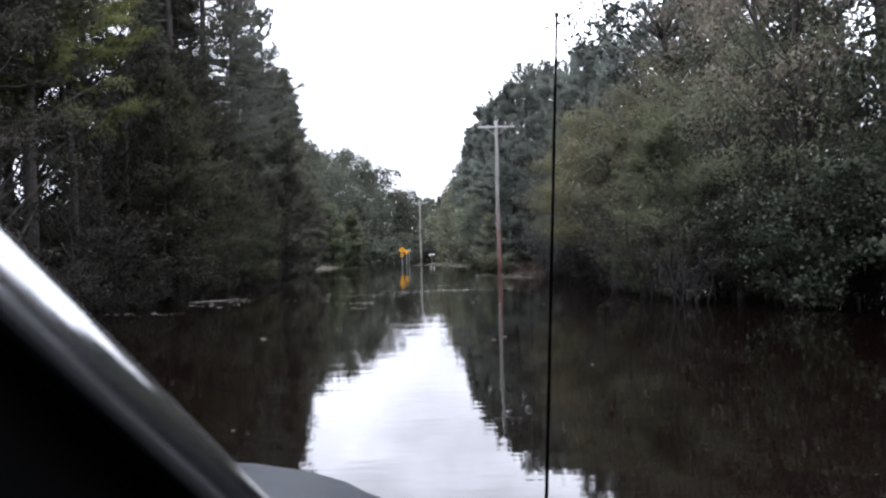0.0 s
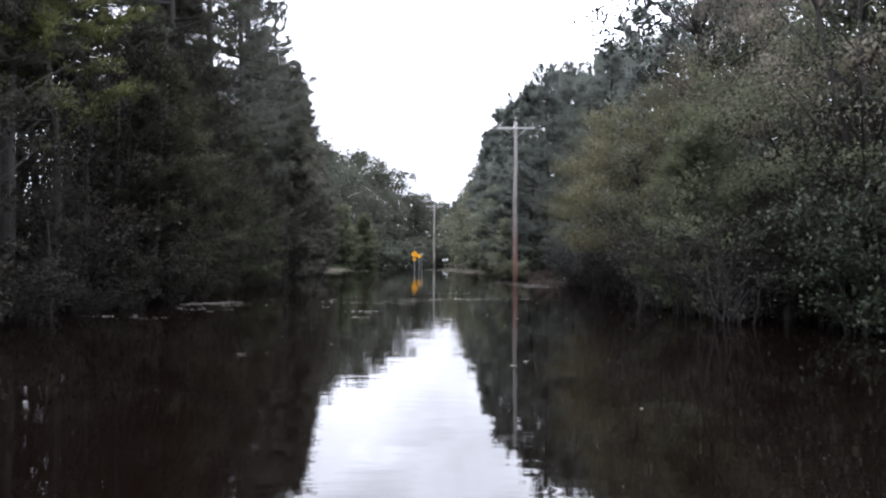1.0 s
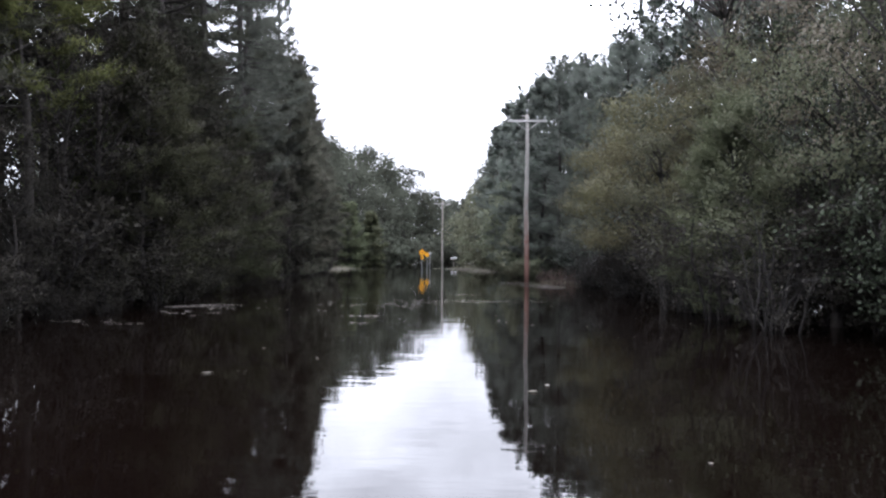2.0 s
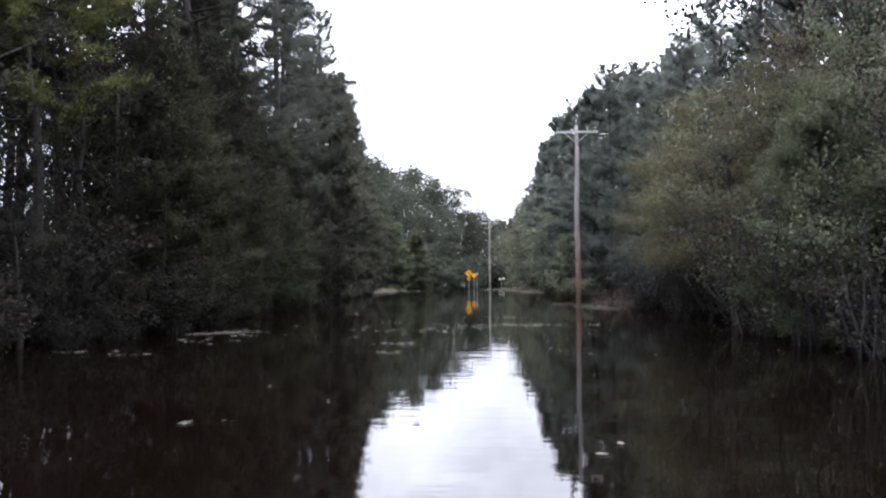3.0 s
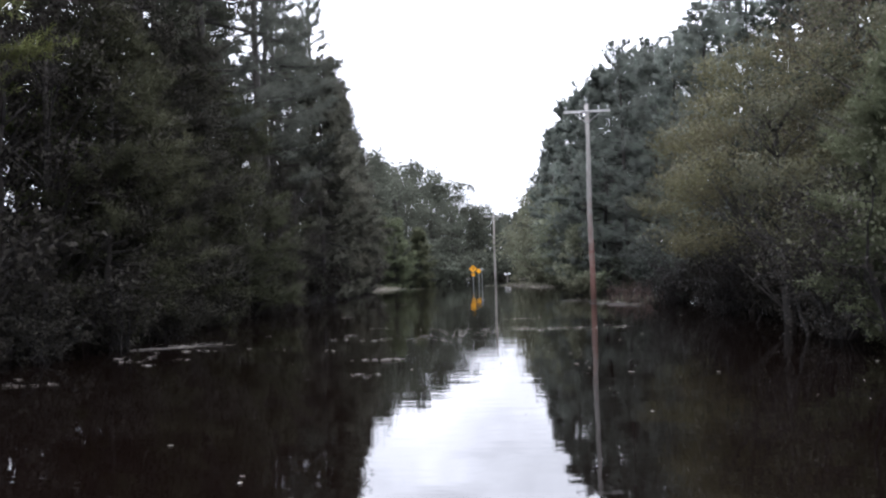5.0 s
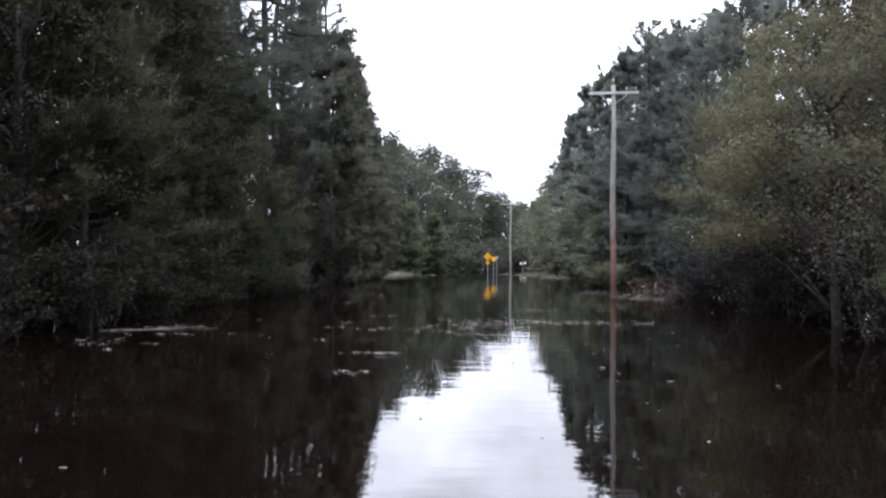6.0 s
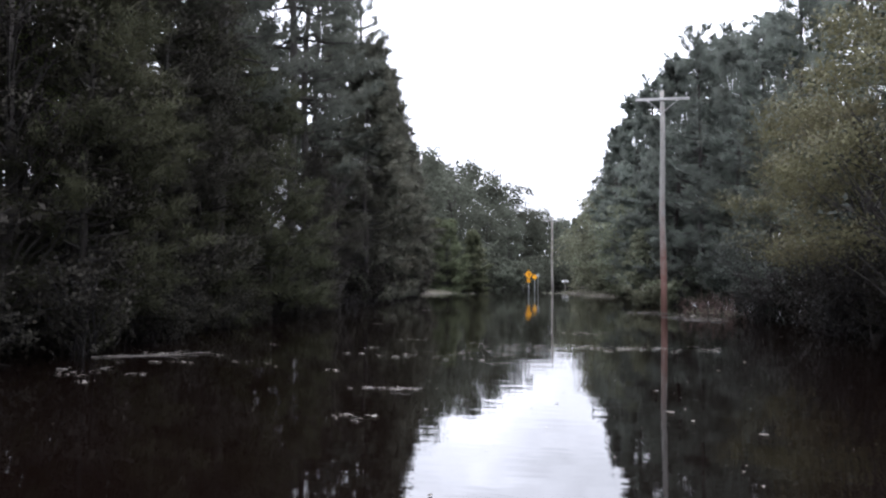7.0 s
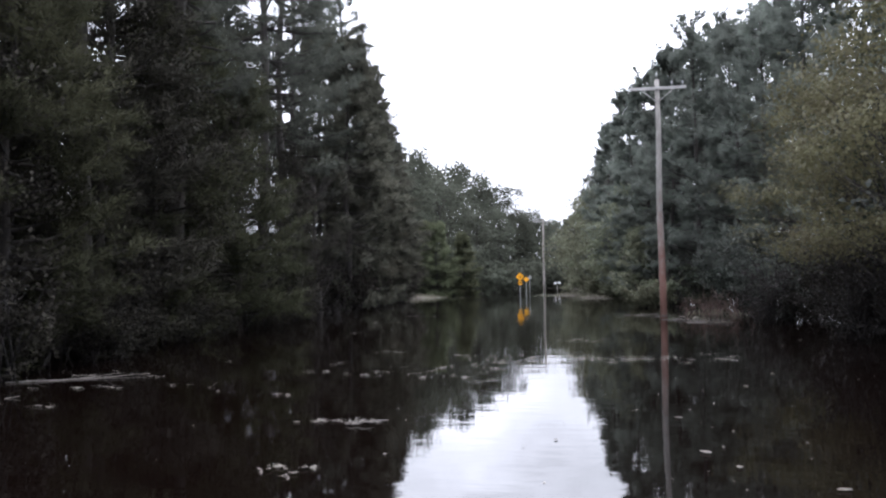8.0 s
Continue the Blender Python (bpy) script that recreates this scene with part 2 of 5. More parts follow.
# Dark tannin-stained flood water with faint ripples.
M_WATER = material("blackwater", (0.0025, 0.0014, 0.0011), 0.02, 0.0, 0.5)
wb = M_WATER.node_tree.nodes["Principled BSDF"]
wb.inputs["IOR"].default_value = 1.333
n_, l_ = M_WATER.node_tree.nodes, M_WATER.node_tree.links
w_co = n_.new("ShaderNodeTexCoord")
w_mp = n_.new("ShaderNodeMapping")
w_mp.inputs["Scale"].default_value = (0.35, 1.0, 1.0)
w_n1, w_n2 = n_.new("ShaderNodeTexNoise"), n_.new("ShaderNodeTexNoise")
w_n1.inputs["Scale"].default_value, w_n2.inputs["Scale"].default_value = 1.1, 6.0
w_n1.inputs["Detail"].default_value, w_n2.inputs["Detail"].default_value = 2.0, 2.0
w_b1, w_b2 = n_.new("ShaderNodeBump"), n_.new("ShaderNodeBump")
w_b1.inputs["Strength"].default_value, w_b1.inputs["Distance"].default_value = 1.0, 0.0048
w_b2.inputs["Strength"].default_value, w_b2.inputs["Distance"].default_value = 1.0, 0.0009
l_.new(w_co.outputs["Object"], w_mp.inputs[0])
for t_ in (w_n1, w_n2):
    l_.new(w_mp.outputs[0], t_.inputs["Vector"])
l_.new(w_n1.outputs["Fac"], w_b1.inputs["Height"])
l_.new(w_n2.outputs["Fac"], w_b2.inputs["Height"])
l_.new(w_b1.outputs[0], w_b2.inputs["Normal"])
l_.new(w_b2.outputs[0], wb.inputs["Normal"])


# ---- mesh helpers ----
def mesh_of(name, verts, faces, mat, smooth=False):
    me = bpy.data.meshes.new(name)
    me.from_pydata([tuple(v) for v in verts], [], faces)
    me.materials.append(mat)
    if smooth:
        me.polygons.foreach_set("use_smooth", [True] * len(me.polygons))
    me.update()
    return me


def unit(a):
    return a / np.maximum(np.linalg.norm(a, axis=1, keepdims=True), 1e-6)


def outward(verts, lean, much):
    """Turns each leaf's upper side outwards and gives it a normal bent towards its clump's outside."""
    lean = unit(lean + np.array([0, 0, 0.35]))
    g = unit(np.cross(verts[:, 1] - verts[:, 0], verts[:, 2] - verts[:, 0]))
    back = (g * lean).sum(1) < 0
    verts[back] = verts[back][:, ::-1]
    g[back] *= -1
    return verts, np.repeat(unit(g * (1 - much) + lean * much), verts.shape[1], axis=0)


def quads_mesh(name, verts, mat, lean=None, much=0.92):
    """A mesh of separate quads from an array (n, 4, 3)."""
    if lean is not None:
        verts, normals = outward(verts, lean, much)
    n = len(verts)
    me = bpy.data.meshes.new(name)
    me.vertices.add(4 * n)
    me.vertices.foreach_set("co", np.ascontiguousarray(verts, dtype=np.float32).ravel())
    me.loops.add(4 * n)
    me.loops.foreach_set("vertex_index", np.arange(4 * n, dtype=np.int32))
    me.polygons.add(n)
    me.polygons.foreach_set("loop_start", np.arange(0, 4 * n, 4, dtype=np.int32))
    me.materials.append(mat)
    me.update(calc_edges=True)
    if lean is not None:
        me.normals_split_custom_set_from_vertices(normals.tolist())
    return me


def part(name, bm, mat, parent, label=""):
    """Link a bmesh or a mesh as one mesh object under a thing or a part."""
    if isinstance(bm, bmesh.types.BMesh):
        me = bpy.data.meshes.new(name)
        bm.to_mesh(me)
        bm.free()
        me.materials.append(mat)
    else:
        me = bm
    ob = new(name, me)
    ob.parent = parent
    return tagged(ob, label)


def thing(name, label, category, m=None, group="", kind=""):
    ob = new(name)
    if m is not None:
        ob.matrix_basis = m
    return tagged(ob, label, category, group, kind)


def box(sx, sy, sz, at=(0, 0, 0), bevel=0.0, bm=None):
    bm = bm or bmesh.new()
    made = bmesh.ops.create_cube(bm, size=1, matrix=Matrix.Translation(at) @ Matrix.Diagonal((sx, sy, sz, 1)))
    if bevel:
        edges = list({e for v in made["verts"] for e in v.link_edges})
        bmesh.ops.bevel(bm, geom=edges, offset=bevel, segments=2, affect="EDGES", profile=0.6)
    return bm


def tube(points, radii, sides=8, base=0):
    """Vertices and faces of a closed tapered tube along points."""
    pts = [Vector(p) for p in points]
    verts, faces = [], []
    side = Vector((1, 0, 0))
    for i, p in enumerate(pts):
        way = (pts[min(i + 1, len(pts) - 1)] - pts[max(i - 1, 0)]).normalized()
        side = (side - way * side.dot(way))
        if side.length < 1e-4:
            side = way.orthogonal()
        side.normalize()
        up = way.cross(side)
        for k in range(sides):
            a = 2 * math.pi * k / sides
            verts.append(p + (side * math.cos(a) + up * math.sin(a)) * radii[i])
    for i in range(len(pts) - 1):
        for k in range(sides):
            a, b = base + i * sides + k, base + i * sides + (k + 1) % sides
            faces.append((a, b, b + sides, a + sides))
    faces.append(tuple(base + k for k in reversed(range(sides))))
    faces.append(tuple(base + (len(pts) - 1) * sides + k for k in range(sides)))
    return verts, faces


def tubes(name, runs, mat):
    """One mesh of several tubes; runs: (points, radii, sides)."""
    vs, fs = [], []
    for p, r, s in runs:
        v, f = tube(p, r, s, len(vs))
        vs += v
        fs += f
    return mesh_of(name, vs, fs, mat, True)


def leaves(rng, at, length, width, up=0.4, out=None, face=None):
    """Folded leaf quads at the places given; out: directions they lean along; face: the way their upper sides turn."""
    n = len(at)
    axis = rng.normal(size=(n, 3))
    if out is not None:
        axis = axis * 0.7 + out
    axis = unit(axis)
    nrm = rng.normal(size=(n, 3)) * (0.8 if face is None else 0.38)
    nrm[:, 2] += up * 2
    if face is not None:
        nrm = nrm + face
    b = unit(np.cross(axis, nrm))
    c = np.cross(b, axis)
    size = rng.uniform(0.6, 1.25, size=(n, 1))
    L, W = length * size, width * size
    q = np.empty((n, 4, 3))
    q[:, 0] = at
    q[:, 1] = at + axis * L * 0.45 - b * W * 0.5 + c * W * 0.12
    q[:, 2] = at + axis * L
    q[:, 3] = at + axis * L * 0.5 + b * W * 0.5 + c * W * 0.12
    return q


def tufts(rng, at, way, length, width, count):
    """Needle bundles: slender blades fanning out round a twig's way."""
    at = np.repeat(at, count, axis=0) + rng.normal(size=(len(at) * count, 3)) * 0.05
    way = np.repeat(way, count, axis=0)
    axis = unit(rng.normal(size=at.shape) * 0.85 + way)
    nrm = rng.normal(size=at.shape) * 0.5 + way * 0.3 + np.array([0, 0, 0.9])
    b = unit(np.cross(axis, nrm))
    size = rng.uniform(0.6, 1.25, size=(len(at), 1))
    q = np.empty((len(at), 3, 3))
    q[:, 0] = at - b * width * size * 0.5
    q[:, 1] = at + b * width * size * 0.5
    q[:, 2] = at + axis * length * size
    return q


def bent(rng, a, b, steps, wobble, sag=0.0):
    """A wandering line of points from a to b."""
    a, b = np.array(a, float), np.array(b, float)
    pts = []
    off = np.zeros(3)
    for i in range(steps + 1):
        f = i / steps
        p = a + (b - a) * f + off * math.sin(math.pi * min(1, f * 1.1))
        p[2] += sag * 4 * f * (1 - f)
        pts.append(p)
        off = off + rng.normal(size=3) * wobble
    return pts


def tris_mesh(name, verts, mat, lean=None):
    """A mesh of separate triangles from an array (n, 3, 3)."""
    if lean is not None:
        verts, normals = outward(verts, lean, 0.8)
    n = len(verts)
    me = bpy.data.meshes.new(name)
    me.vertices.add(3 * n)
    me.vertices.foreach_set("co", np.ascontiguousarray(verts, dtype=np.float32).ravel())
    me.loops.add(3 * n)
    me.loops.foreach_set("vertex_index", np.arange(3 * n, dtype=np.int32))
    me.polygons.add(n)
    me.polygons.foreach_set("loop_start", np.arange(0, 3 * n, 3, dtype=np.int32))
    me.materials.append(mat)
    me.update(calc_edges=True)
    if lean is not None:
        me.normals_split_custom_set_from_vertices(normals.tolist())
    return me


# ---- trees ----
def pine(name, label, seed, height, clear, spread, mat, dens=1.0, needle=0.32, blade=0.064, lean=0.0, group="roadside pines", blades=6, rise=0.0):
    """Tall pine: bare lower trunk, whorls of upswept limbs, needle tufts in sprays."""
    rng = np.random.default_rng(seed)
    ob = thing(name, label, "pine tree", None, group)
    top = np.array([lean * height, rng.normal() * 0.3, height])
    stem = bent(rng, (0, 0, -0.5), top, 12, 0.07)
    r0 = 0.0078 * height + 0.02
    part("trunk", tubes("trunk", [(stem, [r0 * (1.25 - i / 13) if i else r0 * 1.5 for i in range(13)], 9)], M_BARK), None, ob)
    runs, places, ways = [], [], []
    z = clear * height
    while z < height * 0.985:
        f = (z - clear * height) / (height * (1 - clear))
        reach = spread * (0.55 + 0.45 * math.sin(math.pi * min(1, f * 1.15 + 0.12))) * (1 - 0.66 * f ** 3)
        k = int(np.clip(z / height * 12, 0, 11))
        base = np.array(stem[k]) + (np.array(stem[k + 1]) - np.array(stem[k])) * (z / height * 12 - k)
        for j in range(rng.integers(2, 5) + (2 if f > 0.8 else 0)):
            a = rng.uniform(0, 2 * math.pi)
            ln = reach * rng.uniform(0.45, 1.15)
            tip = base + np.array([math.cos(a) * ln, math.sin(a) * ln, ln * (rng.uniform(-0.22, 0.45) + rise * 0.55) + 0.5 * f])
            line = bent(rng, base, tip, 5, 0.05, -0.08 * ln)
            runs.append((line[::2] + line[5:], [0.018 * ln + 0.012, 0.012 * ln + 0.01, 0.013, 0.006], 3))
            twigs = int(4 + ln * 3.2 * dens)
            for _ in range(twigs):
                g = rng.uniform(0.3, 1.0) ** 0.7
                i = min(int(g * 5), 4)
                p = line[i] + (line[i + 1] - line[i]) * (g * 5 - i)
                d = (tip - base) / max(ln, 0.1) + rng.normal(size=3) * 0.7
                d[2] = d[2] * 0.6 + 0.12 + rise
                d /= np.linalg.norm(d)
                tl = rng.uniform(0.25, 0.85) * (1 - 0.15 * f)
                for s in (0.25, 0.5, 0.75, 1.0):
                    places.append(p + d * tl * s)
                    ways.append(d)
        z += rng.uniform(0.35, 0.75) * (height / 20) * (1.08 - 0.4 * f - 0.3 * max(0.0, f - 0.7))
    part("branchwork", tubes("branchwork", runs, M_BARK), None, ob)
    q = tufts(rng, np.array(places), np.array(ways), needle, blade, blades)
    part("crown", tris_mesh("crown", q, mat, np.repeat(np.array(ways), blades, axis=0)), None, ob)
    return ob


def hardwood(name, label, seed, height, spread, mat, n_clumps=46, per=190, leaf=0.17, low=0.2, group="roadside hardwoods", category="tree", clump=0.85, soften=0.92):
    """Broadleaf tree: forked trunk, limbs, and a crown of uneven leafy clumps with gaps."""
    rng = np.random.default_rng(seed)
    ob = thing(name, label, category, None, group)
    fork = height * 0.38
    stem = bent(rng, (0, 0, -0.5), (rng.normal() * 0.4, rng.normal() * 0.4, height * 0.8), 9, 0.1)
    r0 = 0.012 * height + 0.03
    part("trunk", tubes("trunk", [(stem, [r0 * (1.3 - i / 9) + 0.01 for i in range(10)], 8)], M_BARK), None, ob)
    runs, cen, rad = [], [], []
    for i in range(n_clumps):
        f = rng.uniform(0, 1)
        z = height * (low + (1 - low) * f)
        w = spread * math.sqrt(max(0.03, 1 - (abs(f - 0.38) / 0.66) ** 2.2))
        a = rng.uniform(0, 2 * math.pi)
        r = w * math.sqrt(rng.uniform(0.12, 1.0))
        c = np.array([math.cos(a) * r, math.sin(a) * r, z])
        cen.append(c)
        rad.append(clump * rng.uniform(0.6, 1.35))
        k = min(8, max(1, int(max(0.12, (z - r * 0.7) / (height * 0.8)) * 9)))
        line = bent(rng, stem[k], c, 4, 0.08)
        runs.append((line, [r0 * 0.32, r0 * 0.25, r0 * 0.18, r0 * 0.11, 0.008], 3))
    part("branchwork", tubes("branchwork", runs, M_BARK), None, ob)
    at, out = [], []
    for c, r in zip(cen, rad):
        # each clump is a handful of rounded sprays, fuller on its upper and outer side
        away = np.array([c[0], c[1], 0.0]) / max(0.3, math.hypot(c[0], c[1]))
        k = max(4, per // 16)
        d = unit(rng.normal(size=(k, 3)) + away * 0.6 + np.array([0, 0, 0.35]))
        mid = c + d * r * rng.uniform(0.35, 1.1, size=(k, 1)) * np.array([1.2, 1.2, 0.65])
        pick = rng.integers(0, k, per)
        off = rng.normal(size=(per, 3)) * r * 0.25 * np.array([1.1, 1.1, 0.6])
        off[:, 2] -= 0.3 * np.hypot(off[:, 0], off[:, 1])
        at.append(mid[pick] + off)
        out.append(unit(d[pick] * 0.7 + off / (r * 0.25) * 0.45 + np.array([0, 0, 0.25])))
    at, out = np.concatenate(at), np.concatenate(out)
    ok = at[:, 2] > 0.15
    part("crown", quads_mesh("crown", leaves(rng, at[ok], leaf, leaf * 0.62, 0.35, out[ok] * 0.3, out[ok]), mat, out[ok], soften), None, ob)
    return ob


def shrub(name, label, seed, height, spread, mat, n_stems=16, per=24, leaf=0.19, droop=0.25, group="waterside shrubs", soften=0.92):
    """Many-stemmed shrub: arching stems from the base, leafy twigs along them down to the water."""
    rng = np.random.default_rng(seed)
    ob = thing(name, label, "shrub", None, group)
    runs, at, out, face_ = [], [], [], []
    for i in range(n_stems):
        a = rng.uniform(0, 2 * math.pi)
        r = spread * rng.uniform(0.3, 1.0)
        h = height * rng.uniform(0.45, 1.0) * (1 - 0.3 * (r / spread) ** 2)
        tip = np.array([math.cos(a) * r, math.sin(a) * r, h])
        line = bent(rng, (rng.normal() * 0.25, rng.normal() * 0.25, -0.4), tip, 8, 0.06, droop * h * 0.6)
        runs.append((line, [0.045 - 0.0045 * j for j in range(9)], 4))
        for b in range(13):
            g = rng.uniform(0.15, 1.0)
            k = min(int(g * 8), 7)
            p = line[k] + (line[k + 1] - line[k]) * (g * 8 - k)
            aa = a + rng.normal() * 1.1
            tl = rng.uniform(0.5, 1.5) * spread * 0.32
            q = p + np.array([math.cos(aa) * tl, math.sin(aa) * tl, rng.normal() * 0.35 * tl + 0.1])
            tw = bent(rng, p, q, 2, 0.04)
            if b % 2:
                runs.append((tw, [0.014, 0.01, 0.004], 3))
            f = rng.uniform(0.2, 1.05, size=(per, 1))
            off = rng.normal(size=(per, 3)) * np.array([0.14, 0.14, 0.1]) * (0.5 + spread * 0.2)
            at.append(p + (q - p) * f + off)
            face_.append(unit(off))
            out.append(np.repeat(((q - p) / tl)[None], per, 0))
    part("branchwork", tubes("branchwork", runs, M_TWIG), None, ob)
    at, out, face = np.concatenate(at), np.concatenate(out), np.concatenate(face_)
    ok = at[:, 2] > 0.06
    part("crown", quads_mesh("crown", leaves(rng, at[ok], leaf, leaf * 0.6, 0.45, out[ok] * 0.3, face[ok]), mat, face[ok], soften), None, ob)
    return ob


def put(ob, x, y, z=0.0, turn=0.0, size=1.0, tall=1.0):
    return Matrix.Translation((x, y, z)) @ Matrix.Rotation(radians(turn), 4, "Z") @ Matrix.Diagonal((size, size, size * tall, 1))


def plant(kinds, spots, seed):
    """Copies of a kind at (x, y, size, tall); the first spot of each kind takes the original."""
    rng = random.Random(seed)
    for i, (x, y, size, tall) in enumerate(spots):
        ob = kinds[i % len(kinds)]
        m = put(ob, x, y, 0.0, rng.uniform(0, 360), size, tall)
        if not ob.get("planted"):
            ob["planted"] = 1
            ob.matrix_basis = m
        else:
            c = copy_thing(ob, m)


# ---- ground and water ----
def left_edge(y):
    return float(np.interp(y, [-60, 0, 25, 50, 65, 85, 97, 140, 200], [-8, -8.2, -9.2, -11.3, -12.4, -14.6, -17.2, -30, -50]))


def right_edge(y):
    return float(np.interp(y, [-60, 0, 12, 22, 30, 45, 55, 75, 100, 130, 200], [8.0, 8.0, 7.5, 7.0, 6.4, 5.8, 5.0, 2.4, -2.0, -9.0, -28]))


def ground_height(x, y):
    road = -0.36
    l, r = left_edge(y), right_edge(y)
    s = max(l + 1.0 - x, x - (r - 1.0), 0.0)
    h = road + 0.27 * min(1.0, s / 3.5) + 0.23 * min(1.0, max(0.0, s - 8.0) / 7.0) + 0.04 * noise.noise((x * 0.35, y * 0.35, 0)) * min(1, s)
    # verge tongues that stand clear of the flood
    for cx, cy, ax, ay, up in ((-19.4, 90.5, 5.4, 6.5, 0.6), (0.8, 97.0, 5.4, 12.5, 0.62), (0.9, 86.0, 3.0, 11.0, 0.52), (5.0, 49.0, 2.0, 2.2, 0.39)):
        d = ((x - cx) / ax) ** 2 + ((y - cy) / ay) ** 2
        if d < 1:
            h = max(h, -0.36 + up * (1 - d) ** 0.55)
    return h


xs = sorted(set([-2500, -1200, -500, -200, -100, -60, 60, 100, 200, 500, 1200, 2500] + [x for x in range(-45, 46, 1)]))
ys = sorted(set([-2500, -1000, -300, -100, -50, 220, 260, 320, 500, 1000, 2500] + [y * 1.5 for y in range(-20, 134)]))
g_v = [(x, y, ground_height(x, y) if abs(x) < 61 and -60 < y < 250 else 0.14) for y in ys for x in xs]
g_f = [(j * len(xs) + i, j * len(xs) + i + 1, (j + 1) * len(xs) + i + 1, (j + 1) * len(xs) + i) for j in range(len(ys) - 1) for i in range(len(xs) - 1)]
tagged(new("ground", mesh_of("ground", g_v, g_f, M_GROUND, True)), "dark leaf-littered forest floor, partly under flood water", "ground", kind="structure")

r_v, r_f = [], []
r_y = [y * 2.0 for y in range(-20, 75)]
for y in r_y:
    c = float(np.interp(y, [-60, 0, 50, 75, 97, 150], [0.8, 0.0, -3.0, -6.2, -12.0, -34.0]))
    for dx in (-3.2, 3.2):
        r_v.append((c + dx, y, -0.345))
for i in range(len(r_y) - 1):
    r_f.append((2 * i, 2 * i + 1, 2 * i + 3, 2 * i + 2))
tagged(new("road", mesh_of("road", r_v, r_f, M_ASPHALT)), "asphalt country road lying under the flood water", "road", kind="structure")

tagged(new("water", mesh_of("water", [(-2500, -2500, 0), (2500, -2500, 0), (2500, 2500, 0), (-2500, 2500, 0)], [(0, 1, 2, 3)], M_WATER)),
       "still dark brown flood water covering the road", "water", kind="structure")

# ---- the woods ----
TALL = "tall pine with bare lower trunk and dark green needles"
BLUE = "blue-green pine with dense upswept limbs"
LOW = "pine darkened as if shaded, with feathery drooping limbs low down"
OAK = "dark green hardwood tree leafy to the ground"
FAR = "rounded green tree of the far woods"
pines = [
    pine("pine_tree", TALL, 11, 24, 0.34, 4.2, M_PINE, 1.4, 0.21, 0.044, blades=7),
    pine("pine_tree", TALL, 12, 22, 0.28, 4.4, M_PINE, 1.4, 0.21, 0.044, lean=0.02, blades=7),
    pine("pine_tree", TALL, 13, 25, 0.4, 4.0, M_PINE, 1.4, 0.21, 0.044, blades=8),
]
olive_pines = [
    pine("pine_tree", "pine with yellowish green drooping boughs", 26, 14, 0.42, 3.2, M_PINE_OLIVE, 2.2, 0.2, 0.024, group="yellowish pines", blades=12),
]
feathery_pines = [
    pine("pine_tree", "dark olive-green young pine with feathery boughs to the water", 33, 8.5, 0.1, 2.5, M_PINE_FEATHERY, 3.0, 0.17, 0.026, group="feathery young pines", blades=8),
    pine("pine_tree", "dark olive-green young pine with feathery boughs to the water", 38, 8.0, 0.08, 2.4, M_PINE_FEATHERY, 3.0, 0.17, 0.026, group="feathery young pines", blades=8),
]
cone_pines = [
    pine("pine_tree", "fresh green conical young pine at the bend of the road", 39, 8.2, 0.04, 2.7, M_LEAF_FRESH, 1.5, 0.3, 0.075, group="conical young pines", blades=6),
]
green_pines = [
    pine("pine_tree", "green young pine among the shrubs at the water's edge", 46, 6.8, 0.12, 2.0, M_LEAF_FRESH, 3.2, 0.17, 0.026, group="green young pines", blades=8, rise=0.2),
]
back_pines = [
    pine("pine_tree", TALL, 14, 23, 0.34, 4.0, M_PINE, 0.8, 0.6, 0.14, group="inner pines", blades=5),
    pine("pine_tree", TALL, 15, 25, 0.38, 4.2, M_PINE, 0.8, 0.6, 0.14, group="inner pines", blades=5),
]
bare_pines = [
    pine("pine_tree", "tall pine with a long bare trunk and thin high crown", 27, 24, 0.36, 3.8, M_PINE_GREY, 2.2, 0.21, 0.036, group="bare-trunked pines", blades=7),
    pine("pine_tree", "tall pine with a long bare trunk and thin high crown", 28, 22, 0.34, 3.8, M_PINE_GREY, 2.2, 0.21, 0.036, group="bare-trunked pines", blades=7),
]
lacy_pines = [
    pine("pine_tree", "tall thin-crowned pine with sky showing between limbs", 18, 25, 0.32, 3.9, M_PINE_GREY, 1.8, 0.21, 0.038, group="thin-crowned pines", blades=8),
    pine("pine_tree", "tall thin-crowned pine with sky showing between limbs", 19, 23, 0.3, 4.0, M_PINE_GREY, 1.8, 0.21, 0.038, group="thin-crowned pines", blades=8),
]
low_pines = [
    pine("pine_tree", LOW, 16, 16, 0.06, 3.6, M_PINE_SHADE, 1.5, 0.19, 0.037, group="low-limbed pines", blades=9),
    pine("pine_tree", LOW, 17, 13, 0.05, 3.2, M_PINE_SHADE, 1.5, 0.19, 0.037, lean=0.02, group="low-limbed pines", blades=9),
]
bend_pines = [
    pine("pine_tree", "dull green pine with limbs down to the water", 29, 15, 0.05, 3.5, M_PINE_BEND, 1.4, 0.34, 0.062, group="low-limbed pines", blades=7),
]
young = [
    pine("pine_tree", BLUE, 21, 17, 0.1, 3.5, M_PINE_BLUE, 2.2, 0.19, 0.042, group="young roadside pines", blades=7, rise=0.05),
    pine("pine_tree", BLUE, 22, 16, 0.08, 3.2, M_PINE_BLUE, 2.2, 0.19, 0.042, lean=-0.02, group="young roadside pines", blades=7, rise=0.05),
    pine("pine_tree", BLUE, 23, 18, 0.14, 3.3, M_PINE_BLUE, 2.2, 0.19, 0.042, group="young roadside pines", blades=7, rise=0.05),
]
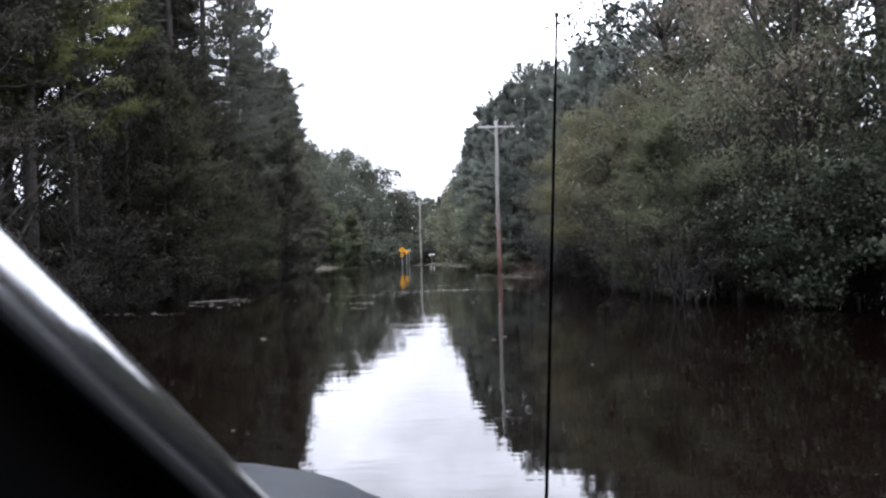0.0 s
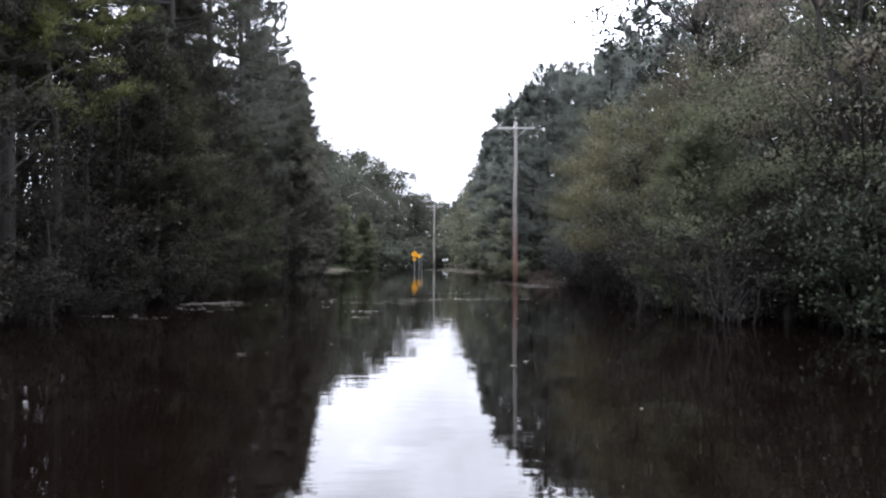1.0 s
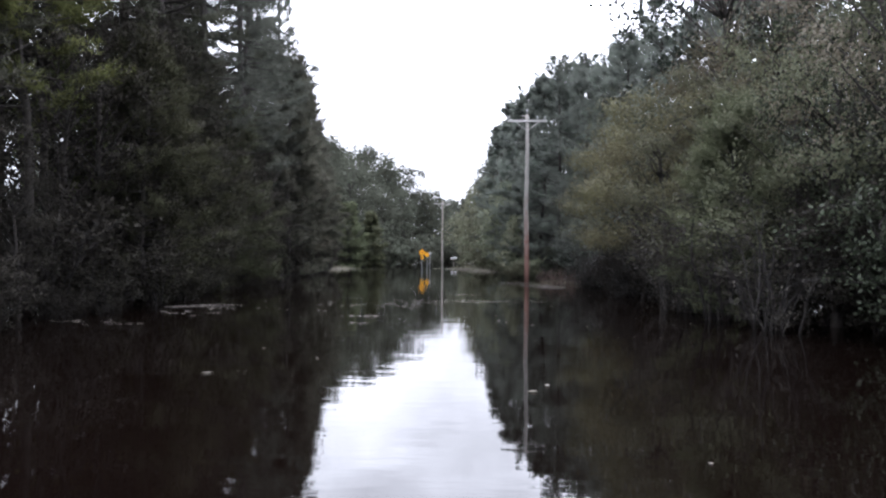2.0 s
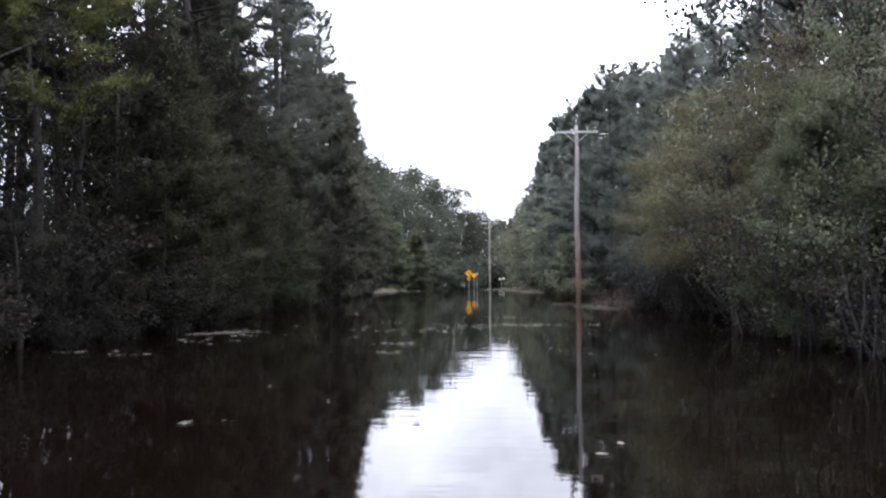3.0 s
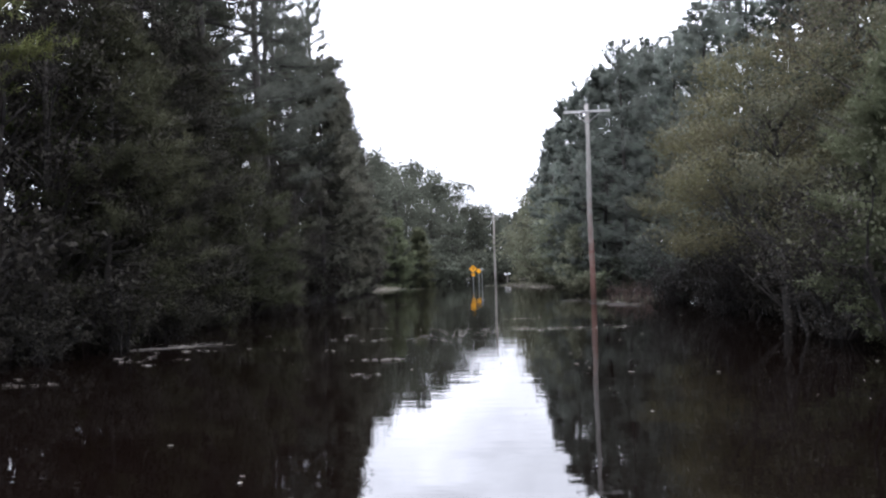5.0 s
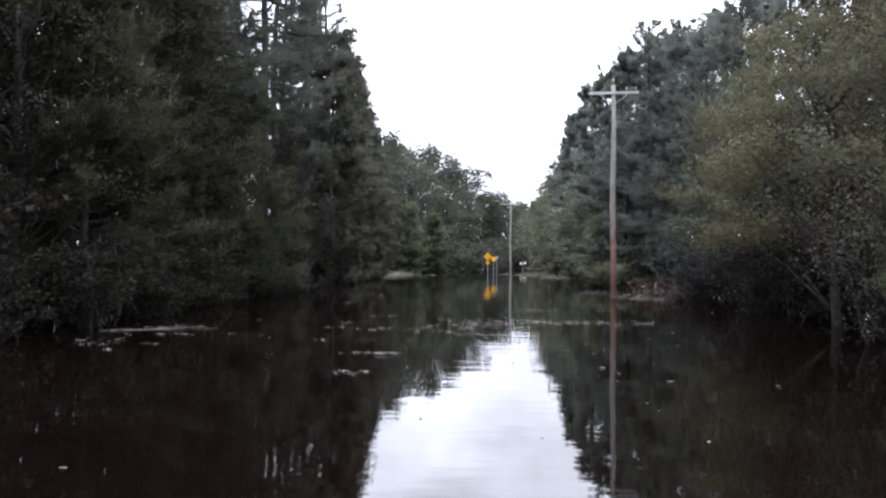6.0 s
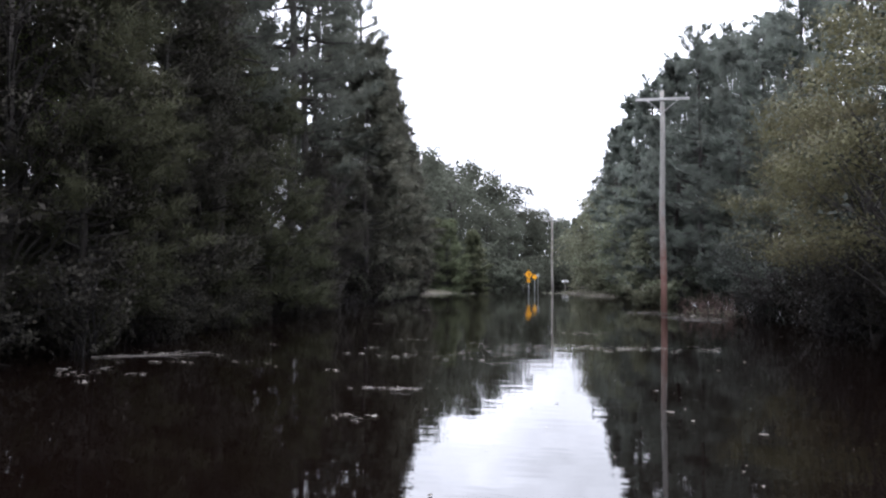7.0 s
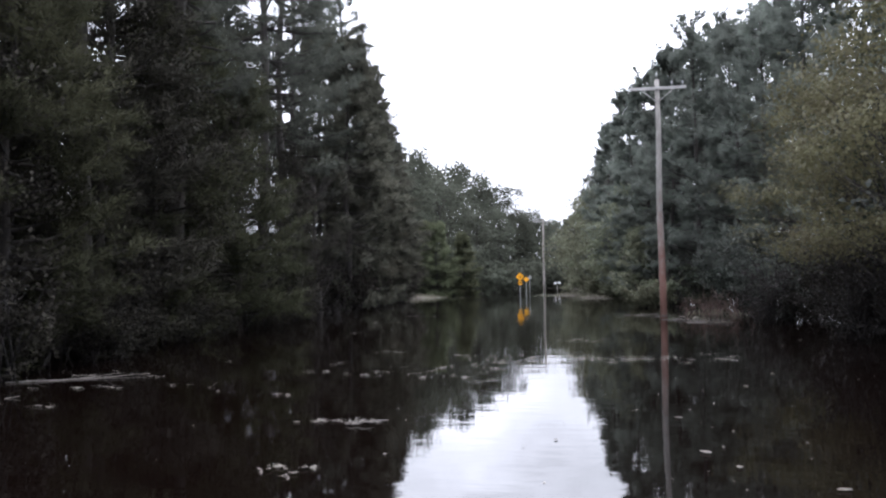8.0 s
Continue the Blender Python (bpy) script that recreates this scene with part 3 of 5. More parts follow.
young_beyond = [
    pine("pine_tree", BLUE, 24, 17, 0.1, 3.5, M_PINE_BLUE, 1.3, 0.3, 0.085, group="young roadside pines", blades=6, rise=0.05),
    pine("pine_tree", BLUE, 25, 16, 0.08, 3.3, M_PINE_BLUE, 1.3, 0.3, 0.085, group="young roadside pines", blades=6, rise=0.05),
]
oaks = [
    hardwood("hardwood_tree", OAK, 31, 11, 3.4, M_LEAF, 52, 120, 0.19, low=0.12, clump=0.85),
    hardwood("hardwood_tree", OAK, 32, 13, 3.7, M_LEAF_DARK, 56, 120, 0.19, low=0.15, clump=0.9),
]
shaded_oaks = [
    hardwood("hardwood_tree", "brownish hardwood darkened as if in shade, overhanging the water", 34, 10, 3.4, M_LEAF_SHADED, 50, 190, 0.098, low=0.26, clump=0.8, group="dull dark hardwoods"),
    hardwood("hardwood_tree", "brownish hardwood darkened as if in shade, overhanging the water", 35, 12, 3.7, M_LEAF_SHADED, 54, 190, 0.098, low=0.24, clump=0.85, group="dull dark hardwoods"),
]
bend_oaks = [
    hardwood("hardwood_tree", "lighter brownish olive hardwood at the bend of the road", 55, 9, 3.2, M_LEAF_BEND, 50, 150, 0.15, low=0.1, clump=0.85, group="faded hardwoods"),
    hardwood("hardwood_tree", "lighter brownish olive hardwood at the bend of the road", 56, 11, 3.4, M_LEAF_BEND, 54, 150, 0.15, low=0.12, clump=0.9, group="faded hardwoods"),
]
fars = [
    hardwood("far_tree", FAR, 41, 19, 5.0, M_LEAF_FAR, 62, 140, 0.43, 0.04, "far woods", clump=2.2),
    hardwood("far_tree", FAR, 42, 17, 4.6, M_LEAF_FAR, 58, 140, 0.43, 0.04, "far woods", clump=2.1),
    hardwood("far_tree", FAR, 43, 21, 4.4, M_LEAF_FAR, 62, 140, 0.43, 0.04, "far woods", clump=2.1),
]
belt_trees = [
    hardwood("far_tree", "plain green tree of the surrounding woods", 44, 19, 5.2, M_LEAF_FAR, 42, 20, 0.95, 0.03, "surrounding woods", clump=1.9),
    hardwood("far_tree", "plain green tree of the surrounding woods", 45, 17, 5.0, M_LEAF_FAR, 42, 20, 0.95, 0.03, "surrounding woods", clump=1.9),
]
far_pines = [
    pine("far_pine", "sparse tall pine far down the road", 51, 22, 0.3, 4.6, M_PINE_GREY, 0.7, 0.62, 0.26, group="far pines", blades=3),
    pine("far_pine", "sparse tall pine far down the road", 52, 20, 0.26, 4.2, M_PINE_GREY, 0.7, 0.62, 0.26, group="far pines", blades=3),
]
DARK_BUSH = "dark green shrub hanging over the water"
bushes = [
    shrub("shrub", DARK_BUSH, 61, 4.2, 2.4, M_LEAF_DARK),
    shrub("shrub", DARK_BUSH, 62, 3.4, 2.2, M_LEAF),
    shrub("shrub", "brownish half-bare shrub hanging over the water", 63, 3.6, 2.3, M_LEAF_BROWN, 15, 16, 0.14),
]
shaded_bushes = [
    shrub("shrub", "brownish shrub darkened as if in shade, hanging over the water", 76, 3.8, 2.3, M_LEAF_SHADED, 15, 15, 0.16, group="dull dark shrubs"),
    shrub("shrub", "brownish shrub darkened as if in shade, hanging over the water", 77, 3.0, 2.1, M_LEAF_SHADED, 15, 15, 0.16, group="dull dark shrubs"),
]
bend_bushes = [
    shrub("shrub", "brownish shrub darkened as if in shade, hanging over the water", 86, 3.6, 2.3, M_LEAF_SHADED, 14, 13, 0.2, group="dull dark shrubs"),
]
near_bushes = [
    shrub("shrub", "dense small-leaved shrub darkened as if in shade, overhanging the water", 78, 4.4, 2.5, M_LEAF_SHADED, 20, 36, 0.1, group="overhanging shrubs"),
    shrub("shrub", "dull brownish small-leaved shrub overhanging the water", 79, 3.8, 2.3, M_LEAF_BROWN, 18, 34, 0.1, group="overhanging shrubs"),
    shrub("shrub", "small-leaved shrub darkened as if in shade, overhanging the water", 80, 4.6, 2.4, M_LEAF_SHADED, 20, 36, 0.11, group="overhanging shrubs"),
]
pale_bushes = [
    shrub("shrub", "pale green low shrub on the grassy bank", 64, 3.4, 2.2, M_LEAF_SHORE, 14, 22, 0.24),
    shrub("shrub", "pale green low shrub on the grassy bank", 65, 2.6, 2.0, M_LEAF_SHORE, 14, 22, 0.24),
]
pale_trees = [
    hardwood("hardwood_tree", "pale green hardwood tree on the grassy bank", 66, 8.0, 3.2, M_LEAF_SHORE, 52, 100, 0.24, 0.06, "pale bank trees", clump=0.95),
    hardwood("hardwood_tree", "pale green hardwood tree on the grassy bank", 67, 7.0, 3.0, M_LEAF_SHORE, 46, 100, 0.24, 0.06, "pale bank trees", clump=0.95),
]
thickets = [
    hardwood("thicket", "dense dark thicket at the far bend", 68, 6.0, 4.2, M_LEAF_FAR, 54, 60, 0.5, 0.02, "far thickets", "thicket", 1.3),
    hardwood("thicket", "dense dark thicket at the far bend", 69, 5.0, 4.0, M_LEAF_FAR, 50, 60, 0.5, 0.02, "far thickets", "thicket", 1.3),
]
OLIVE = "olive and yellowish shrubby tree at the water's edge"
olives = [
    hardwood("olive_tree_shrub", OLIVE, 71, 7.4, 3.1, M_LEAF_OLIVE, 58, 340, 0.085, 0.3, "olive shrubby trees", "shrubby tree", 0.75),
    hardwood("olive_tree_shrub", OLIVE, 72, 6.6, 2.7, M_LEAF_OLIVE, 50, 340, 0.085, 0.3, "olive shrubby trees", "shrubby tree", 0.7),
]
green_shrub_trees = [
    hardwood("green_tree_shrub", "greyish green shrubby tree among the roadside shrubs", 73, 7.4, 3.0, M_LEAF_MOSS, 56, 340, 0.085, 0.25, "green shrubby trees", "shrubby tree", 0.75),
]
dry_trees = [
    hardwood("hardwood_tree", "thin greyish brown hardwood with half its leaves dropped", 36, 12, 3.2, M_LEAF_DRY, 54, 190, 0.1, 0.3, "half-bare hardwoods", clump=0.8, soften=0.9),
    hardwood("hardwood_tree", "thin greyish brown hardwood with half its leaves dropped", 37, 10, 2.8, M_LEAF_DRY, 48, 190, 0.1, 0.3, "half-bare hardwoods", clump=0.75, soften=0.9),
]
glossy_bushes = [
    shrub("shrub", "glossy dark evergreen shrub catching the sky light", 81, 4.6, 1.9, M_LEAF_GLOSSY, 18, 40, 0.095, group="glossy evergreen shrubs", soften=0.86),
    shrub("shrub", "glossy dark evergreen shrub catching the sky light", 82, 3.8, 1.8, M_LEAF_GLOSSY, 17, 40, 0.095, group="glossy evergreen shrubs", soften=0.86),
]
grey_bushes = [
    shrub("shrub", "dull grey-green shrub leaning over the water", 84, 3.8, 2.0, M_LEAF_GREY, 18, 22, 0.13, group="grey-green shrubs"),
]
dry_bushes = [
    shrub("shrub", "greyish brown twiggy shrub with sparse dry leaves", 85, 3.6, 2.1, M_LEAF_TAN, 18, 20, 0.07, group="dry twiggy shrubs", soften=0.7),
]
brown_bushes = [
    shrub("shrub", "dark brown twiggy shrub with sparse withered leaves", 83, 3.4, 2.0, M_LEAF_BROWN, 16, 11, 0.12, group="brown twiggy shrubs"),
]

rnd = random.Random(5)
# left wood: tall pines behind, low-limbed pines and hardwoods along the water
spots, inner = [], []
for y in np.arange(14, 60, 5.0):
    for row, dx in enumerate((3.2, 7.5, 12.5)):
        yy = y + rnd.uniform(-1.6, 1.6)
        if row == 0 and (rnd.random() < 0.3 or yy < 15):
            continue
        if row == 0 and 38 < yy < 55:
            continue
        x = left_edge(yy) - dx - rnd.uniform(-0.8, 1.5)
        if yy > 38 and x > -0.3 - 0.51 * (yy - 15.2):
            continue
        (inner if row == 2 else spots).append((x, yy, rnd.uniform(0.9, 1.06), 1.0))
plant(back_pines, [p for p in inner if not (p[0] < -22 and 44 < p[1] < 58)] + [(-21.5, 57.0, 1.0, 1.0)], 14)
plant(olive_pines, [(-12.5, 24.6, 1.0, 1.0), (-14.2, 29.6, 0.6, 1.0)], 20)
plant(cone_pines, [(-17.2, 101.0, 0.95, 1.0), (-19.6, 104.0, 1.05, 1.0), (-15.2, 107.5, 0.9, 1.0)], 33)
plant(feathery_pines, [(-11.9, 40.0, 1.0, 1.0), (-12.4, 35.6, 1.15, 1.0), (-11.2, 29.0, 1.0, 1.0), (-15.6, 42.0, 1.3, 1.0)], 31)
plant(lacy_pines, [(-17.0, 66.5, 0.95, 1.0), (-18.0, 62.0, 0.98, 1.0), (-16.5, 70.5, 0.76, 1.0), (-16.2, 55.6, 0.98, 1.0), (-20.0, 71.0, 0.92, 1.0)], 15)
spots.append((-11.9, 32.0, 0.85, 1.0))
plant(pines, spots, 1)
plant(bare_pines, [(-13.5, 45.2, 1.0, 1.0), (-14.6, 50.0, 1.0, 1.0), (-12.1, 36.2, 0.92, 1.0)], 22)

spots = [(left_edge(y) - rnd.uniform(2.0, 3.6), y + rnd.uniform(-1, 1), rnd.uniform(0.85, 1.1) * (0.52 if 37 < y < 54 else 1.0), 1.0) for y in np.arange(15, 54, 6.2)]
spots += [(12.2, 14.5, 0.6, 1.0)]
plant(bend_pines, [(-14.0, 58.5, 1.05, 1.0), (-14.8, 64.5, 1.0, 1.0), (-15.7, 70.0, 0.95, 1.0), (-16.1, 74.5, 0.88, 1.0), (-16.8, 79.5, 0.82, 1.0), (-17.8, 84.0, 0.76, 1.0), (-17.0, 61.5, 1.1, 1.0)], 28)
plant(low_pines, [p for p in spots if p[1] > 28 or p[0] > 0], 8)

spots = []
for i, y in enumerate(np.arange(12.5, 84, 4.6)):
    yy = y + rnd.uniform(-1.2, 1.2)
    spots.append((left_edge(yy) - (2.3 if i % 2 else 4.8) - rnd.uniform(0, 1.2), yy, rnd.uniform(0.8, 1.0), 1.0))
spots += [(9.6, 42.0, 0.8, 1.0), (8.6, 33.5, 0.5, 1.0), (8.8, 28.5, 0.5, 1.0)]
for y in np.arange(13, 38, 4.2):
    spots.append((left_edge(y) - 6.6 - rnd.uniform(0, 1.5), y + rnd.uniform(-1, 1), rnd.uniform(1.25, 1.5), 1.0))
for y in np.arange(36, 64, 5.5):
    spots.append((-2.6 - 0.56 * (y - 15.2) - rnd.uniform(0, 1.5), y, rnd.uniform(0.85, 1.0), 1.0))
for y in np.arange(18, 40, 4.6):
    spots.append((left_edge(y) - 2.6 - rnd.uniform(0, 0.8), y + rnd.uniform(-0.8, 0.8), rnd.uniform(0.95, 1.15), 1.0))
spots += [(-12.8, 39.0, 0.85, 1.0), (-15.0, 42.5, 0.8, 1.0), (-18.6, 51.0, 0.85, 1.0), (-14.6, 48.0, 0.75, 1.0), (-13.0, 30.6, 1.1, 1.0), (-13.4, 34.6, 1.1, 1.0), (-13.2, 26.6, 1.1, 1.0)]
spots = [p for p in spots if not (19 < p[1] < 25.5 and -14 < p[0] < -11)]
spots += [(-11.6, 22.6, 0.42, 1.0), (-12.2, 18.8, 0.4, 1.0)]
plant(shaded_oaks, [p for p in spots if p[1] < 54 or p[0] > 0], 16)
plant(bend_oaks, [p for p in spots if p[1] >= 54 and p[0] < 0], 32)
spots = []
for y in np.arange(11, 46, 5.0):
    spots.append((right_edge(y) + 4.2 + rnd.uniform(0, 1.5), y, rnd.uniform(0.9, 1.1), 1.0))
    spots.append((right_edge(y) + 9.0 + rnd.uniform(0, 2), y + 2, rnd.uniform(1.1, 1.35), 1.0))
spots = [p for p in spots if not (p[0] > 14 and 29 < p[1] < 40)]
plant(oaks, spots, 2)

# right wood: blue-green pines behind the shrubs
spots = [(9.6, 50.5, 0.88, 1.0), (7.8, 56, 0.88, 1.0), (6.4, 60.5, 0.9, 1.0), (5.3, 66, 0.92, 1.0), (4.4, 72, 1.0, 1.0), (3.6, 78, 1.0, 1.0),
         (12.6, 47, 1.06, 1.0), (11.8, 54, 1.06, 1.0), (10.0, 62, 1.02, 1.0), (15.2, 43, 1.2, 1.0), (15.9, 50, 1.2, 1.0), (8.2, 69, 1.08, 1.0),
         (11.2, 43.5, 0.9, 1.0), (17.0, 36, 1.1, 1.0), (14.2, 37, 1.1, 1.0), (7.4, 76, 1.08, 1.0),
         (2.9, 86, 0.95, 1.0), (2.6, 93, 0.95, 1.0), (6.4, 86, 1.0, 1.0), (14.5, 18, 0.98, 1.0), (13, 58, 1.18, 1.0), (12.4, 66, 1.15, 1.0),
         (8.6, 53.8, 0.89, 1.0), (10.6, 58.0, 1.0, 1.0), (10.6, 46.6, 0.86, 1.0), (9.0, 64.0, 1.02, 1.0)]
spots = [(x - 0.3, y, size * 1.02, tall) for x, y, size, tall in spots]
plant(green_pines, [(7.0, 24.4, 0.8, 1.0)], 34)
plant(young, [p for p in spots if p[1] < 62.5 and p[0] < 14], 3)
plant(young_beyond, [p for p in spots if p[1] >= 62.5 or p[0] >= 14], 19)

spots = [(6.9, 31.5, 1.0, 1.0), (7.0, 35.5, 1.05, 1.05), (7.3, 39.8, 0.95, 1.0), (10.0, 33.5, 1.2, 1.15)]
plant(olives, spots, 4)
plant(green_shrub_trees, [(7.6, 27.0, 0.98, 1.0), (8.8, 22.5, 1.0, 1.1), (12.2, 19.0, 1.05, 1.1)], 35)

spots = []
for y in (8.5, 10.9, 20.9, 23.3, 25.7, 27.8):
    spots.append((right_edge(y) + rnd.uniform(1.5, 2.4), y + rnd.uniform(-0.6, 0.6), rnd.uniform(0.8, 1.05), 1.0))
spots += [(10.9, 13.4, 1.0, 1.0), (11.3, 16.2, 1.1, 1.0), (11.0, 19.4, 1.0, 1.0), (12.8, 14.6, 1.1, 1.0), (13.0, 17.8, 1.1, 1.0), (9.8, 21.4, 0.9, 1.0), (11.7, 22.8, 1.0, 1.0), (14.2, 27.0, 1.2, 1.0), (11.0, 25.3, 1.1, 1.0), (12.6, 30.0, 1.15, 1.0)]
plant(near_bushes, spots, 17)
plant(dry_trees, [(10.2, 20.5, 1.0, 1.0), (11.8, 26.5, 1.05, 1.0), (12.0, 33.0, 1.1, 1.0), (12.4, 39.0, 1.0, 1.0)], 23)
plant(glossy_bushes, [(10.8, 15.8, 1.15, 1.0), (9.0, 18.8, 1.2, 1.0), (10.6, 22.5, 1.3, 1.0)], 24)
plant(grey_bushes, [(6.6, 45.2, 1.0, 1.0)], 26)
plant(dry_bushes, [(6.5, 27.0, 1.0, 1.0), (6.7, 24.2, 1.0, 1.0), (6.9, 21.4, 0.9, 1.0), (7.9, 26.6, 1.2, 1.0), (8.4, 30.2, 1.15, 1.0)], 25)
plant(brown_bushes, [(6.2, 36.4, 0.85, 1.0), (5.6, 43.0, 0.8, 1.0)], 27)
spots = []
for y in np.arange(54, 74, 3.2):
    spots.append((right_edge(y) + rnd.uniform(1.2, 2.2), y + rnd.uniform(-0.6, 0.6), rnd.uniform(0.75, 1.15), 1.0))
plant(bushes, spots, 5)
spots = [(left_edge(y) - rnd.uniform(1.6, 3.4), y + rnd.uniform(-0.8, 0.8), rnd.uniform(0.7, 1.15), 1.0) for y in np.arange(11, 82, 3.4)]
spots += [(right_edge(y) + rnd.uniform(1.3, 2.2), y + rnd.uniform(-0.5, 0.5), rnd.uniform(0.75, 0.95), 1.0) for y in np.arange(28.5, 46, 2.1)]
spots += [(left_edge(y) - 1.0 - rnd.uniform(0, 0.5), y + rnd.uniform(-0.6, 0.6), rnd.uniform(0.42, 0.62), 1.0) for y in np.arange(12, 50, 2.6)]
spots += [(left_edge(y) - 6.0 - rnd.uniform(-0.6, 0.6), y, rnd.uniform(1.1, 1.35), 1.0) for y in np.arange(12, 60, 3.2)]
spots += [(right_edge(y) + rnd.uniform(1.0, 1.8), y + rnd.uniform(-0.4, 0.4), rnd.uniform(0.42, 0.6), 1.0) for y in np.arange(26.5, 45, 1.9)]
spots += [(-10.2, 27.4, 0.72, 1.0), (-10.6, 31.2, 0.7, 1.0)]
plant(shaded_bushes, [p for p in spots if p[1] < 50], 18)
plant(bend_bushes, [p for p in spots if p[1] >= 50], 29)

spots = [(3.9, 76.5, 1.0, 1.0), (3.0, 80.5, 1.1, 1.0), (1.8, 85.0, 0.95, 1.0), (2.6, 90.0, 1.2, 1.1), (0.6, 94.5, 0.8, 1.0), (0.6, 101.0, 0.9, 1.0), (0.3, 107.0, 0.9, 1.0), (3.5, 98.0, 1.3, 1.2), (2.7, 57.5, 0.5, 1.0), (3.5, 59.5, 0.6, 1.0)]
plant(pale_bushes, spots, 9)
spots = [(3.6, 81.0, 1.1, 1.0), (1.9, 86.0, 1.15, 1.0), (0.9, 92.0, 1.2, 1.0), (1.5, 99.0, 1.25, 1.0), (4.0, 74.5, 0.95, 1.0), (1.9, 108.0, 1.25, 1.0), (2.2, 118.0, 1.2, 1.0), (4.4, 69.0, 0.7, 1.0)]
plant(pale_trees, spots, 12)
spots = [(-22.5, 112, 0.9, 1.0), (-22.8, 121, 0.9, 1.0), (-22.2, 130, 1.0, 1.0), (-20.5, 139, 1.0, 1.0), (-18.0, 147, 1.0, 1.0), (-15.0, 153, 1.0, 1.0), (-11.5, 157, 1.0, 1.0),
         (-8.0, 158, 0.95, 1.0), (-4.5, 157, 0.9, 1.0), (-1.2, 152, 0.9, 1.0), (1.6, 145, 1.0, 1.0), (2.2, 135, 1.0, 1.0), (-26, 136, 1.1, 1.0), (-23, 104, 0.8, 1.0), (2.6, 126, 1.0, 1.0), (-10, 166, 1.1, 1.0), (-5, 168, 1.0, 1.0), (0, 164, 1.1, 1.0),
         (-9.0, 115, 0.62, 1.0), (-12.0, 113.5, 0.66, 1.0), (-15.0, 113, 0.7, 1.0), (-18.0, 112, 0.7, 1.0), (-21.0, 110.5, 0.7, 1.0), (-24.5, 108.5, 0.75, 1.0), (-28.0, 106, 0.8, 1.0),
         (-6.5, 176, 1.3, 1.0), (-2.5, 178, 1.3, 1.0), (-10.5, 174, 1.2, 1.0)]
plant(thickets, spots, 13)

# far woods: the wooded bend beyond the signs, and belts that close the place around
spots = [(-27.5, 160, 1.2, 1.0), (-23.5, 164, 1.16, 1.0), (-20.0, 166, 1.1, 1.0), (-17.0, 168, 0.9, 1.0), (-14.2, 172, 0.78, 1.0), (-11.5, 176, 0.7, 1.0), (-8.8, 178, 0.64, 1.0), (-32, 156, 1.1, 1.0),
         (-27, 142, 0.9, 1.0), (-23, 136, 0.92, 1.0), (-21.5, 124, 0.82, 1.0), (-24.5, 116, 0.86, 1.0), (-22.5, 107, 0.76, 1.0), (-29, 128, 0.9, 1.0),
         (-23.5, 100, 0.76, 1.0), (-28, 94, 0.8, 1.0), (-19.5, 148, 0.7, 1.0), (-16, 154, 0.62, 1.0), (-30, 106, 0.85, 1.0)]
spots += [(3.6, 104, 0.72, 1.0), (3.8, 113, 0.68, 1.0), (3.6, 124, 0.66, 1.0), (6.0, 99, 0.8, 1.0), (6.5, 110, 0.75, 1.0), (3.2, 136, 0.66, 1.0), (12, 92, 0.95, 1.0), (14, 106, 0.9, 1.0)]
plant(fars, spots, 6)
spots = []
for x in np.arange(-50, 22, 5.0):
    spots.append((x, 205 + rnd.uniform(-6, 6), rnd.uniform(0.42, 0.55), 1.0))
for y in np.arange(-40, 90, 11.0):
    spots.append((left_edge(y) - 26 + rnd.uniform(-4, 3), y, rnd.uniform(0.7, 0.9), 1.0))
    spots.append((right_edge(y) + 26 + rnd.uniform(-3, 4), y, rnd.uniform(0.8, 1.0), 1.0))
# out-of-view trees beside the start, also there for the shade they throw
for y in np.arange(-40, 12, 8.5):
    spots.append((left_edge(y) - 5, y, 0.9, 1.0))
    spots.append((right_edge(y) + 6, y, 0.8, 1.0))
# mostly unseen inner rows, added to close sky leaks and darken the wood
for y in np.arange(14, 62, 4.2):
    spots.append((left_edge(y) - 14.5 + rnd.uniform(-2, 2), y, rnd.uniform(0.5, 0.68), 1.0))
    spots.append((left_edge(y) - 19.5 + rnd.uniform(-2, 2), y + 2, rnd.uniform(0.55, 0.75), 1.0))
for y in np.arange(14, 50, 5.0):
    spots.append((right_edge(y) + 14.5 + rnd.uniform(-2, 2), y, rnd.uniform(0.5, 0.65), 1.0))
for y in np.arange(13, 64, 3.4):
    spots.append((left_edge(y) - 10.0 + rnd.uniform(-1, 1), y, rnd.uniform(0.36, 0.5), 1.0))
for y in np.arange(10, 46, 3.6):
    spots.append((right_edge(y) + 10.5 + rnd.uniform(-1, 1), y, rnd.uniform(0.36, 0.5), 1.0))
for i, x in enumerate(np.arange(-50, -22, 3.6)):
    spots.append((x, 74 - 0.9 * (x + 22) + rnd.uniform(-2, 2), rnd.uniform(0.5, 0.62), 1.0))
plant(belt_trees, spots, 21)

spots = [(x, 262 + rnd.uniform(-12, 12), rnd.uniform(0.85, 1.12), 1.0) for x in np.arange(-34, 0, 3.4)]
spots += [(-6.9, 200, 0.82, 1.0), (-4.6, 204, 0.86, 1.0), (-2.9, 198, 0.9, 1.0), (-8.8, 206, 0.8, 1.0), (-1.2, 202, 0.92, 1.0)]
plant(far_pines, spots, 7)


